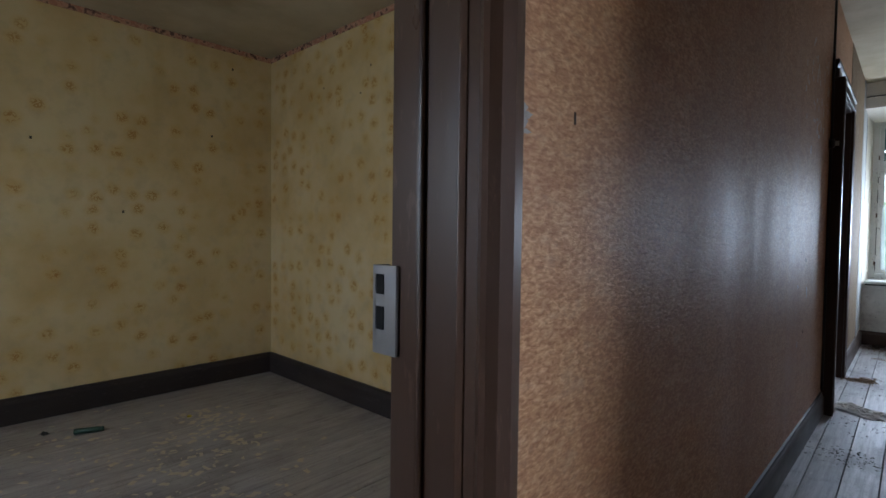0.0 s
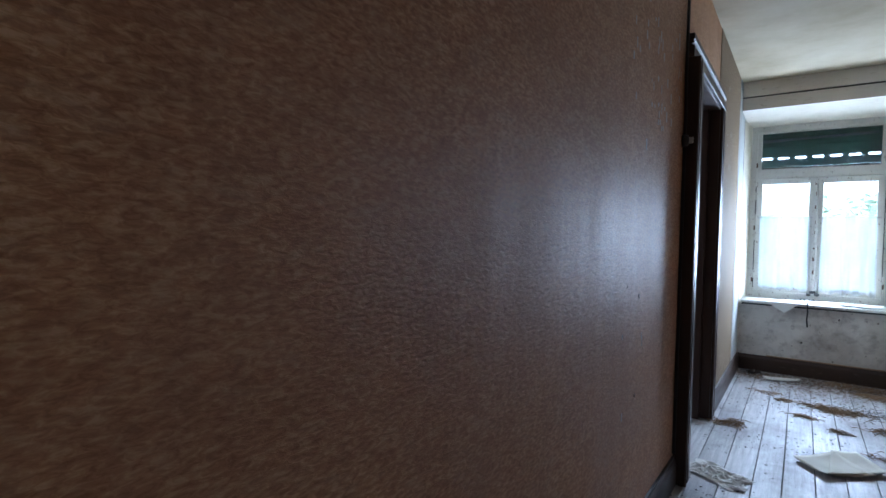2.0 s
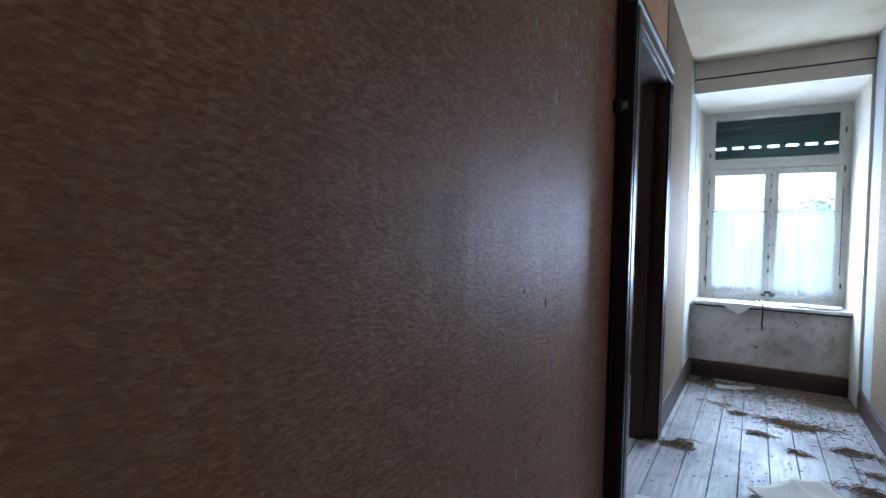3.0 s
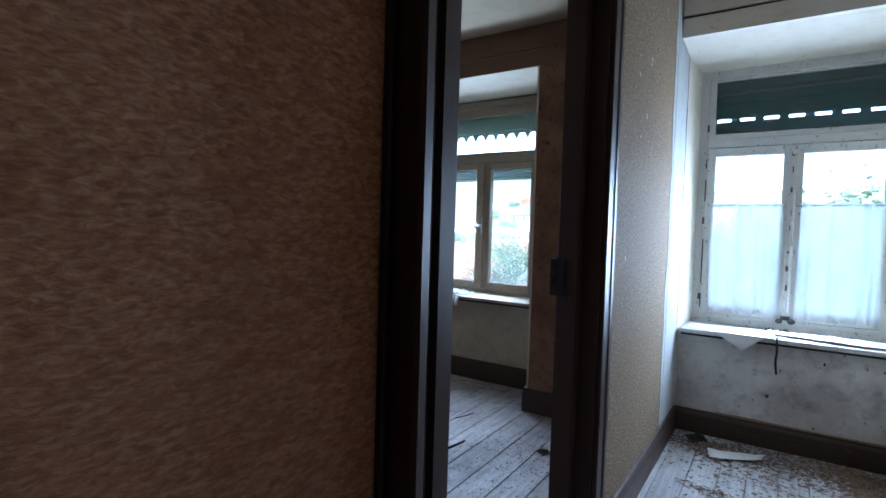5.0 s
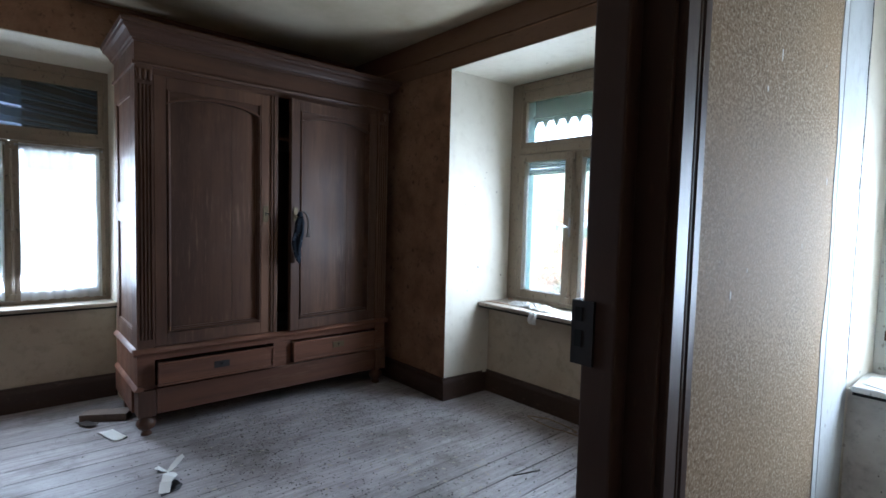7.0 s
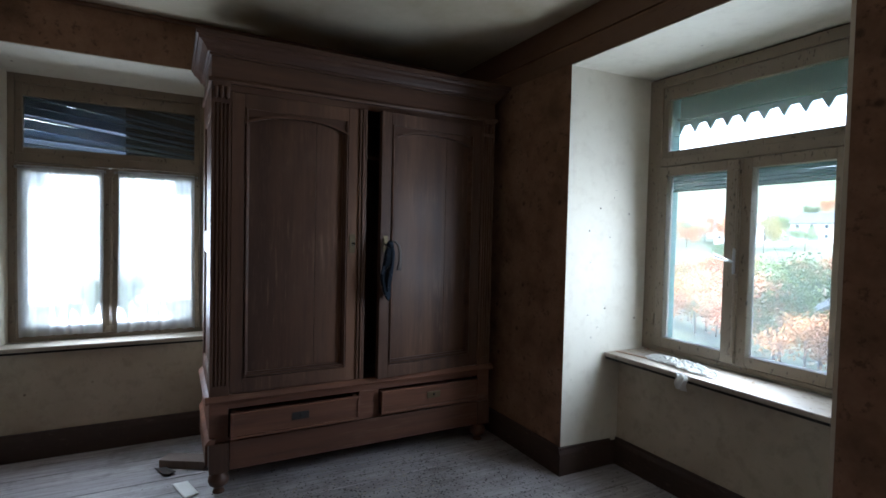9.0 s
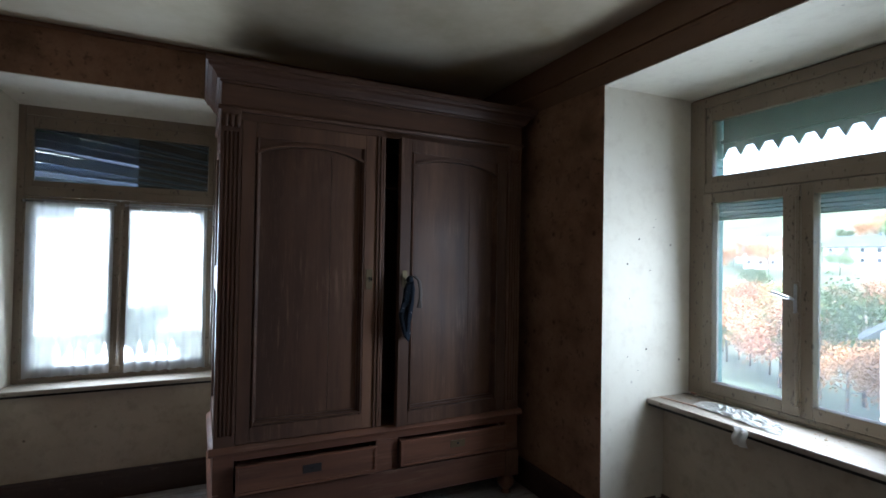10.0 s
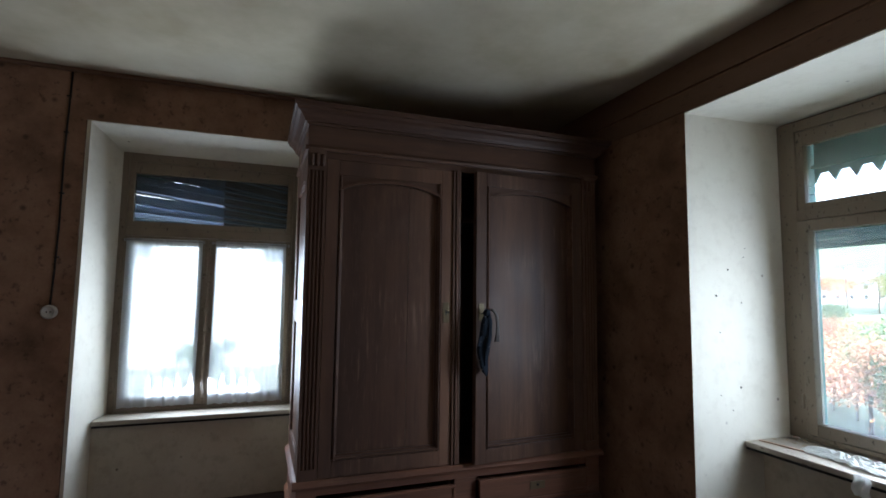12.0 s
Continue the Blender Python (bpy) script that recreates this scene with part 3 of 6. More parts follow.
askew(baseboard((PART_T, D1[1] + 0.13), (PART_T, D2[0] - 0.106), -1, BASE_PAINT, 0.95))
baseboard((0.842, D2[1] + 0.11), (0.848, 9.10), -1, BASE_PAINT, 0.95)
baseboard((0.85, 9.10), (HALL_E - 0.03, 9.10), -1, BASE_PAINT, 0.95, "brown painted baseboard with peeling top edge")
baseboard((HALL_E, 3.34), (HALL_E, 9.10), 1, BASE_PAINT, 0.95)
baseboard((Y_W, 0.6), (Y_W, Y_N), -1, BASE_BLACK, 1.0, "black brown painted baseboard")
baseboard((Y_W, Y_N), (PART_W, Y_N), -1, BASE_BLACK, 1.0, "black brown painted baseboard")
baseboard((B_W, NORTH), (NN[0] + 0.02, NORTH), -1, BASE_PAINT, 1.05)
baseboard((NN[0] + 0.004, NORTH - 0.02), (-1.328, 9.19), -1, BASE_PAINT, 1.05)
baseboard((NN[0] + 0.02, 9.19), (-0.15, 9.19), -1, BASE_PAINT, 1.05)
baseboard((NN[1] - 0.004, NORTH - 0.02), (-0.14, 9.19), 1, BASE_PAINT, 1.05)
baseboard((NN[1] - 0.02, NORTH), (PART_W, NORTH), -1, BASE_PAINT, 1.05)
baseboard((B_W, Y_N + 0.16), (B_W, WN[0] + 0.01), -1, BASE_PAINT, 1.05)
baseboard((-2.81, WN[0] + 0.02), (-2.81, WN[1] - 0.02), -1, BASE_PAINT, 1.05)
baseboard((B_W, WN[1]), (B_W, NORTH), -1, BASE_PAINT, 1.05)

# paper border below the yellow room's ceiling
for nm, d in (("trim_border_north", (Y_W + 0.006, PART_W, Y_N - 0.005, Y_N + 0.01, TOP_Y - 0.035, TOP_Y - 0.001)), ("trim_border_west", (Y_W - 0.01, Y_W + 0.005, 0.6, Y_N, TOP_Y - 0.035, TOP_Y - 0.001))):
    bk = Mat("pink_paper_border", rough=0.8)
    wave = bk.noise(28, 3, 0.5)
    bk.color(bk.ramp(wave, [(0.4, (0.42, 0.2, 0.12)), (0.5, (0.55, 0.32, 0.2)), (0.62, (0.12, 0.06, 0.04))]))
    solid(nm, boxes(d), bk.m, "pink and brown wallpaper border strip", "trim", "structure")


# ---- door frames ----
CASING_1 = [(0, 0), (0, 0.016), (0.009, 0.024), (0.018, 0.018), (0.027, 0.018), (0.036, 0.03), (0.054, 0.034), (0.07, 0.03), (0.074, 0.022), (0.08, 0.02), (0.083, 0)]
CASING_2 = [(0, 0), (0, 0.026), (0.004, 0.03), (0.052, 0.03), (0.056, 0.018), (0.064, 0.018), (0.067, 0.027), (0.072, 0.028), (0.074, 0.022), (0.078, 0.022), (0.081, 0.03), (0.105, 0.031), (0.11, 0.027), (0.11, 0)]


def door_frame(name, y0, y1, top, label, inner, casing, widths=(1.0, 1.0), depths=(1.0, 1.0), jambs=(0.018, 0.018), stops=(0.013, 0.013), paint=None):
    """A painted frame lining the opening, with moulded casing towards the hall."""
    root = thing(name, pose(0, 0, 0), label, "door frame", kind="structure")
    paint = paint or TRIM
    wide = casing[-1][0]
    for y, s, k, d in ((y0, -1, widths[0], depths[0]), (y1, 1, widths[1], depths[1])):
        bm = bmesh.new()
        sweep(bm, casing, lambda a, b, t: (PART_T + b * d - 0.001, y + s * (a * k - 0.004), t), 0.0, top - 0.004)
        part("casing", bm, paint, root)
    bm = bmesh.new()
    sweep(bm, casing, lambda a, b, t: (PART_T + b + 0.001, t, top + a - 0.003), y0 - wide * widths[0], y1 + wide * widths[1])
    part("head_casing", bm, paint, root)
    for y, s, th, st in ((y0, 1, jambs[0], stops[0]), (y1, -1, jambs[1], stops[1])):
        part("jamb", boxes((inner, PART_T + 0.012, min(y, y + s * th) - 0.001, max(y, y + s * th) + 0.001, 0, top), bevel=0.0015), paint, root)
        if st:
            part("stop", boxes((inner + 0.002, 0.79, min(y + s * (th + 0.0005), y + s * (th + 0.001 + st)), max(y + s * (th + 0.0005), y + s * (th + 0.001 + st)), 0, top - 0.02), bevel=0.004), paint, root)
        part("casing", boxes((inner - 0.004, PART_W - 0.001, min(y - s * 0.1, y + s * 0.006), max(y - s * 0.1, y + s * 0.006), 0, top + 0.1), bevel=0.005), paint, root)
    part("head_jamb", boxes((inner, PART_T + 0.012, y0 + 0.02, y1 - 0.02, top - 0.018, top + 0.002), bevel=0.003), paint, root)
    part("head_casing", boxes((inner - 0.004, PART_W - 0.0015, y0 - 0.1, y1 + 0.1, top + 0.002, top + 0.098), bevel=0.005), paint, root)
    return root


def strike_plate(root, y, z0, material, x):
    """An angled keeper on the jamb's room-side edge, with two bolt holes."""
    p = part("strike_plate", boxes((x, x + 0.045, y - 0.006, y + 0.001, z0, z0 + 0.13), (x - 0.005, x + 0.002, y - 0.006, y + 0.02, z0, z0 + 0.13)), material, root, "angled metal strike plate")
    for h0, h1 in ((0.088, 0.117), (0.036, 0.07)):
        part("bolt_hole", boxes((x + 0.004, x + 0.02, y - 0.0075, y - 0.003, z0 + h0, z0 + h1)), BLACK, p)


f1 = door_frame("door_frame_1", *D1, "faded brown glossy painted door frame, door missing", 0.733, CASING_1, (1.5, 1.5), paint=TRIM_LIT)
f2 = door_frame("door_frame_2", *D2, "dark brown glossy painted door frame, door missing", 0.715, CASING_2, (0.945, 0.97), (2.0, 1.0), (0.004, 0.018), (0, 0.05))
strike_plate(f1, D1[1] - 0.033, 0.92, STEEL, 0.708)
askew(f1)
strike_plate(f2, D2[1] - 0.069, 1.0, IRON, 0.70)


# ---- windows ----
def window(name, m, w, z0, ztop, zt, mid, material, label, hung=True, sill=(0.0, 0.3, 0.0, 0.03), j=0.06, s=0.05, sm=0.05):
    """Two casements under a fixed light. Local x runs to the right seen from inside, y outwards, from the left outer edge of the frame.
    z0, ztop: frame; zt: transom's lower and upper glass edge; mid: centre of the meeting stiles; sill: front, back, height of top, thickness."""
    root = thing(name, m, label, "window", kind="structure")
    d = 0.05
    part("window_frame", boxes((0, j, -0.02, d, z0, ztop), (w - j, w, -0.02, d, z0, ztop), (j, w - j, -0.02, d, ztop - 0.055, ztop), (j, w - j, -0.02, d, z0, z0 + 0.025),
                               (j, w - j, -0.02, d, zt[0] - 0.09, zt[0] - 0.035), bevel=0.004), material, root)
    t0, t1 = zt[0] - 0.035, ztop - 0.055
    top = part("transom_light", boxes((j, j + 0.035, -0.008, 0.03, t0, t1), (w - j - 0.035, w - j, -0.008, 0.03, t0, t1), (j + 0.035, w - j - 0.035, -0.008, 0.03, t0, zt[0]), (j + 0.035, w - j - 0.035, -0.008, 0.03, zt[1], t1), bevel=0.003), material, root)
    g = part("pane", boxes((j + 0.03, w - j - 0.03, 0.01, 0.014, zt[0] - 0.005, zt[1] + 0.005)), GLASS, top)
    g.visible_shadow = False
    c0, c1 = z0 + 0.025, zt[0] - 0.09
    for k, (a, b) in enumerate(((j + 0.002, mid - 0.002), (mid + 0.002, w - j - 0.002))):
        sa, sb = (s, sm) if k == 0 else (sm, s)
        cs = part("casement", boxes((a, a + sa, -0.03, 0.03, c0 + 0.003, c1 - 0.003), (b - sb, b, -0.03, 0.03, c0 + 0.003, c1 - 0.003), (a + sa, b - sb, -0.03, 0.03, c0 + 0.003, c0 + 0.06), (a + sa, b - sb, -0.03, 0.03, c1 - 0.055, c1 - 0.003), bevel=0.005), material, root)
        g = part("pane", boxes((a + sa - 0.005, b - sb + 0.005, 0.008, 0.012, c0 + 0.055, c1 - 0.05)), GLASS, cs)
        g.visible_shadow = False
        hx = a - 0.006 if k == 0 else b + 0.006
        for hz in (c0 + 0.16, c1 - 0.17):
            bm = lathe(bmesh.new(), [(0.004, -0.035), (0.007, -0.033), (0.007, 0.033), (0.004, 0.036)], (hx, -0.032, hz), 10)
            box(bm, hx - 0.012, hx + 0.012, -0.028, -0.02, hz - 0.03, hz + 0.03)
            part("hinge", bm, material, cs)
    part("cover_strip", boxes((mid - 0.019, mid + 0.019, -0.044, -0.031, c0 + 0.01, c1 - 0.01), bevel=0.005), material, root)
    bm = tube(bmesh.new(), [(mid + 0.008, -0.05, c0 + 0.03), (mid + 0.008, -0.05, c1 - 0.02)], 0.006)
    for z in (c0 + 0.04, (c0 + c1) / 2 - 0.07, (c0 + c1) / 2 + 0.07, c1 - 0.05):
        box(bm, mid - 0.008, mid + 0.024, -0.06, -0.044, z - 0.012, z + 0.012)
    rod = part("locking_rod", bm, material, root, "painted espagnolette rod")
    zc = (c0 + c1) / 2
    bm = tube(bmesh.new(), [(mid + 0.008, -0.058, zc - 0.06), (mid + 0.01, -0.064, zc - 0.02), (mid + 0.012, -0.066, zc + 0.03), (mid + 0.008, -0.058, zc + 0.07)], 0.007)
    if hung:
        tube(bm, [(mid + 0.01, -0.064, zc), (mid - 0.02, -0.085, zc + 0.012), (mid - 0.07, -0.1, zc + 0.03)], 0.0075)
    part("handle", bm, STEEL if hung else material, rod)
    f, b, h, t = sill
    if z0 - h > 0.01:
        part("bottom_rail", boxes((0, w, -0.012, 0.045, h - 0.004, z0 + 0.001), bevel=0.002), material, root)
    bm = boxes((-0.015, w + 0.015, f, b, h - t, h), bevel=0.006)
    part("window_sill", bm, SILL if material == CREAM else OFFWHITE, root, "worn painted wooden sill board")
    # thin black strip set under the sill's front edge
    part("sill_edge", boxes((-0.01, w + 0.01, f + 0.006, f + 0.05, h - t - 0.012, h - t + 0.001)), BLACK, root, "black strip below the sill")
    part("outer_sill", boxes((0.0, w, 0.05, 0.34, z0 - 0.06, z0 - 0.005), bevel=0.005), APRON, root)
    return root


window("window_1", pose(-1.305, GLAZE, 0), 1.14, 0.69, 2.296, (1.866, 2.165), 0.57, CREAM, "aged cream wooden window with two casements under a fixed light", sill=(-0.32, -0.02, 0.682, 0.026), j=0.09, s=0.052, sm=0.064)
window("window_2", pose(-2.98, 5.962, 0, 0, 0, 90), 1.075, 0.655, 2.235, (1.808, 2.108), 0.514, CREAM, "aged cream wooden window with lace curtains", hung=False, sill=(-0.205, -0.02, 0.655, 0.026), j=0.05, s=0.05)
w3 = window("window_3", pose(0.886, GLAZE, 0), 1.052, 0.69, 2.292, (1.885, 2.225), 0.521, OFFWHITE, "chipped white wooden window with half curtains", hung=False, sill=(-0.36, -0.02, 0.65, 0.026), j=0.05, s=0.048)


# rusty ironwork and open joints of the hall window
bm = boxes((0.497, 0.545, -0.066, -0.044, 0.722, 0.748), bevel=0.004)
lathe(bm, [(0.006, 0), (0.017, 0.006), (0.019, 0.016), (0.012, 0.026), (0.004, 0.03)], (0.49, -0.06, 0.70), 12)
lathe(bm, [(0.006, 0), (0.02, 0.008), (0.021, 0.02), (0.012, 0.03), (0.004, 0.034)], (0.553, -0.06, 0.70), 12)
part("latch", bm, IRON, w3, "dark rusty bolt at the foot of the casements")
RUST = plain("flaking_rust", (0.1, 0.05, 0.03), 0.9, 0, 0.6, 60)
rnd = random.Random(63)
for z in (0.9, 1.02, 1.13, 1.27, 1.36, 1.5, 1.62, 1.72):
    r = rnd.uniform(0.005, 0.009)
    part("rust_patch", boxes((0.521 - r + rnd.uniform(-0.006, 0.006), 0.521 + r, -0.0466, -0.0438, z, z + rnd.uniform(0.012, 0.04)), bevel=0.001), RUST, w3)
for x, z0, z1 in ((0.049, 0.75, 1.2), (0.049, 1.45, 1.72), (1.001, 0.86, 1.66)):
    part("open_joint", boxes((x - 0.0025, x + 0.0025, -0.0325, -0.02, z0, z1)), BLACK, w3)
for x, z in ((0.045, 1.3), (1.006, 1.74), (1.01, 0.8), (0.04, 0.8), (0.05, 1.9), (1.005, 2.05)):
    part("rust_patch", boxes((x - 0.006, x + 0.006, -0.0335, -0.02, z, z + 0.045), bevel=0.002), RUST, w3)


# ---- curtains ----
def curtain(m, w, z0, z1, waves, amp, label, hem=0.012, seed=1):
    rnd = random.Random(seed)
    ph = [rnd.uniform(0, 6.28) for _ in range(6)]
    bm = bmesh.new()
    nx, nz = 70, 26
    grid = []
    for k in range(nz + 1):
        v = k / nz
        row = []
        for i in range(nx + 1):
            u = i / nx
            a = amp * (0.45 + 0.55 * (1 - v))
            y = a * (math.sin(waves * 6.28 * u + ph[0] + 0.6 * math.sin(3 * v + ph[1])) + 0.5 * math.sin(waves * 1.7 * 6.28 * u + ph[2] + v))
            if v > 0.95:
                y += 0.35 * amp * math.sin(60 * u)
            x = u * w + 0.006 * math.sin(9 * u + 2 * v + ph[3]) - 0.006 * (1 - v) * (u - 0.5)
            z = z0 + v * (z1 - z0) + (1 - v) ** 3 * hem * math.sin(waves * 6.28 * u + ph[4])
            row.append(bm.verts.new((x, y, z)))
        grid.append(row)
    for k in range(nz):
        for i in range(nx):
            f = bm.faces.new((grid[k][i], grid[k][i + 1], grid[k + 1][i + 1], grid[k + 1][i]))
            f.smooth = True
    root = thing("curtain", m, label, "curtain", "net curtains")
    part("fabric", bm, LACE, root)
    part("rod", tube(bmesh.new(), [(-0.015, 0.0, z1 - 0.012), (w + 0.015, 0.0, z1 - 0.012)], 0.004), STEEL, root, "thin wire curtain rod")
    for x in (-0.012, w + 0.012):
        part("bracket", boxes((x - 0.004, x + 0.004, -0.004, 0.022, z1 - 0.02, z1 - 0.004)), STEEL, root)
    return root


curtain(pose(-2.93, 6.032, 0, 0, 0, 90), 0.412, 0.69, 1.70, 7, 0.005, "white net curtain gathered on a wire over the casement", hem=0.003, seed=3)
curtain(pose(-2.93, 6.518, 0, 0, 0, 90), 0.44, 0.685, 1.70, 7, 0.005, "white net curtain gathered on a wire over the casement", hem=0.003, seed=5)
curtain(pose(0.972, 9.345, 0), 0.395, 0.745, 1.432, 4, 0.012, "short white half curtain with loose folds", seed=8)
curtain(pose(1.448, 9.345, 0), 0.40, 0.735, 1.432, 4, 0.012, "short white half curtain with loose folds", seed=9)


# ---- shutters outside ----
def shutter(name, m, w, teeth_z, slats, label, head=2.36, slat_paint=None, half=0.019, lean=35, loose=0.0):
    root = thing(name, m, label, "shutter")
    n = max(4, round(w / 0.1))
    bm = bmesh.new()
    top = [(0, head), (w, head)]
    low = []
    for i in range(n):
        a = i * w / n
        low += [(a, teeth_z), (a + w / n * 0.28, teeth_z + 0.05), (a + w / n * 0.72, teeth_z + 0.05)]
    low.append((w, teeth_z))
    sweep(bm, [top[0], *low, top[1]], lambda a, b, s: (a, s, b), 0, 0.012)
    part("pelmet", bm, GREEN, root, "green sheet metal pelmet with a notched edge")
    part("head_rail", boxes((-0.03, w + 0.03, -0.1, 0.0, head - 0.13, head - 0.085), bevel=0.004), GREEN, root)
    part("batten", boxes((0, w, -0.03, -0.002, teeth_z + 0.075, teeth_z + 0.095), bevel=0.003), GREEN, root)
    for z, tilt in slats:
        part("slat", boxes((-w / 2, w / 2, -half, half, -0.004, 0.004), bevel=0.0015), slat_paint or GREEN, root, at=pose(w / 2, -0.04, z, lean + loose * math.sin(57 * z), tilt, 0))
    part("guide_rail", boxes((-0.05, -0.01, -0.12, 0.02, 0.72, head), bevel=0.004), GREEN, root)
    part("guide_rail", boxes((w + 0.01, w + 0.05, -0.12, 0.02, 0.72, head), bevel=0.004), GREEN, root)
    return root


rnd = random.Random(4)
shutter("roller_shutter", pose(-1.27, 9.60, 0), 1.01, 2.005, [(1.66 + 0.022 * i, rnd.uniform(-1.0, 1.0)) for i in range(9)], "faded green slatted shutter rolled up behind the window")


def slotted_shutter(m, w):
    """A rolled-up metal shutter: its last profiles hang behind the fixed light, the joint between two of them slotted."""
    root = thing("roller_shutter", m, "green metal roller shutter rolled up behind the hall window", "shutter")
    part("slat", boxes((0, w, 0.0, 0.014, 2.024, 2.135), bevel=0.004), GREEN, root)
    part("slat", boxes((0, w, -0.012, 0.004, 2.13, 2.22), bevel=0.004), GREEN, root)
    part("slat", boxes((0, w, -0.03, -0.012, 2.214, 2.36), bevel=0.004), GREEN, root)
    part("rail", boxes((0, w, -0.06, -0.04, 2.165, 2.185), bevel=0.004), SLATE, root, at=pose(0, 0, 0, 0, -1.2, 0))
    n = 7
    for i in range(n + 1):
        x = i * w / n
        part("link", boxes((max(0, x - 0.026), min(w, x + 0.026), 0.001, 0.012, 2.0, 2.026), bevel=0.002), GREEN, root)
    part("bottom_slat", boxes((0, w, -0.004, 0.016, 1.93, 2.002), bevel=0.004), GREEN, root)
    part("bottom_bar", boxes((0, w, -0.03, 0.006, 1.82, 1.925), bevel=0.006), IRON, root, "dark weathered bottom bar")
    for x in (-0.05, w + 0.01):
        part("guide_rail", boxes((x, x + 0.04, -0.1, 0.03, 0.72, 2.36), bevel=0.004), GREEN, root)
    return root


for z in (1.94, 1.985):
    solid("wire", tube(bmesh.new(), [(-1.27, 9.56, z), (-0.76, 9.56, z - 0.006), (-0.26, 9.56, z)], 0.0018, 5), IRON, "thin wire stretched outside the window", "wire")
slotted_shutter(pose(0.935, 9.60, 0), 0.955)
rnd = random.Random(14)
bm = bmesh.new()
for i in range(46):
    p = Vector((1.06 + abs(rnd.gauss(0, 0.09)), 9.5 + rnd.uniform(-0.03, 0.03), 1.89 + rnd.uniform(0, 0.02)))
    a, ln = rnd.uniform(-0.7, 0.7), rnd.uniform(0.03, 0.11)
    tube(bm, [p, p + Vector((ln * 0.5, rnd.uniform(-0.01, 0.01), ln * 0.5 * math.sin(a) + 0.008)), p + Vector((ln, 0, ln * math.sin(a) * 0.4))], 0.0012, 4)
solid("nest_straw", bm, STRAW, "dry grass of an old nest behind the hall window", "nest", "stuff")
# the outer ledge that carries it
solid("lintel_ledge", boxes((0.93, 1.9, 9.45, 9.56, 1.862, 1.89), bevel=0.003), GREEN, "narrow painted ledge under the shutter", "trim", "structure")
shutter("roller_shutter", pose(-3.17, 6.0, 0, 0, 0, 90), 1.0, 2.06, [(1.79 + 0.042 * i, 3.0 + 0.8 * i + rnd.uniform(-1.2, 1.2)) for i in range(11)], "broken blue grey slatted shutter hanging askew behind the window", slat_paint=SLATE, half=0.033, lean=52, loose=22)
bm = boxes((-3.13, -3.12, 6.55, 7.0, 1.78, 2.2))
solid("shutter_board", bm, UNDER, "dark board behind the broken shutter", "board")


# ---- wardrobe ----
def frame_panel(name, parent, x0, x1, z0, z1, y, thick, stile, rail, arch, m=None, sub="panel"):
    """A framed leaf: front at local y, going back; an arched panel where arch > 0."""
    px0, px1, pz0, pz1 = x0 + stile, x1 - stile, z0 + rail, z1 - rail
    leaf = part(name, boxes((x0, px0, y, y + thick, z0, z1), (px1, x1, y, y + thick, z0, z1), (px0, px1, y + 0.0006, y + thick, z0, pz0), (px0, px1, y + 0.0006, y + thick, pz1, z1), bevel=0.0025), WOOD_V, parent, at=m)
    third = px0 + (px1 - px0) * 0.68
    for a, b in ((px0 - 0.004, third), (third, px1 + 0.004)):
        part(sub, boxes((a + 0.0008, b - 0.0008, y + 0.028, y + thick - 0.001, pz0 - 0.004, pz1 + 0.004)), WOOD_V, leaf)
    prof = [(0, 0), (0.022, 0), (0.022, 0.01), (0.015, 0.015), (0.013, 0.028), (0.006, 0.034), (0, 0.03)]
    bm = bmesh.new()
    sweep(bm, prof, lambda a, b, s: (px0 + a + 0.004, y + 0.0275 - b, s), pz0, pz1)
    sweep(bm, prof, lambda a, b, s: (px1 - a - 0.004, y + 0.0275 - b, s), pz0, pz1)
    sweep(bm, prof, lambda a, b, s: (s, y + 0.028 - b, pz0 + a + 0.004), px0, px1)
    if not arch:
        sweep(bm, prof, lambda a, b, s: (s, y + 0.028 - b, pz1 - a - 0.004), px0, px1)
    part("moulding", bm, WOOD_H, leaf)
    if arch:
        bm = bmesh.new()
        n, cx, hw = 16, (px0 + px1) / 2, (px1 - px0) / 2
        arc = [(cx + hw * (2 * i / n - 1), pz1 - arch * (abs(2 * i / n - 1) ** 2.6) - 0.012) for i in range(n + 1)]
        sweep(bm, [*arc, (px1, pz1 + 0.004), (px0, pz1 + 0.004)], lambda a, b, s: (a, s, b), y + 0.006, y + 0.0285)
        part("spandrel", bm, WOOD_H, leaf)
        bm = bmesh.new()
        sweep(bm, [*arc, *[(a, b - 0.013) for a, b in arc[::-1]]], lambda a, b, s: (a, s, b), y - 0.006, y + 0.0285)
        part("arch", bm, WOOD_H, leaf)
    return leaf


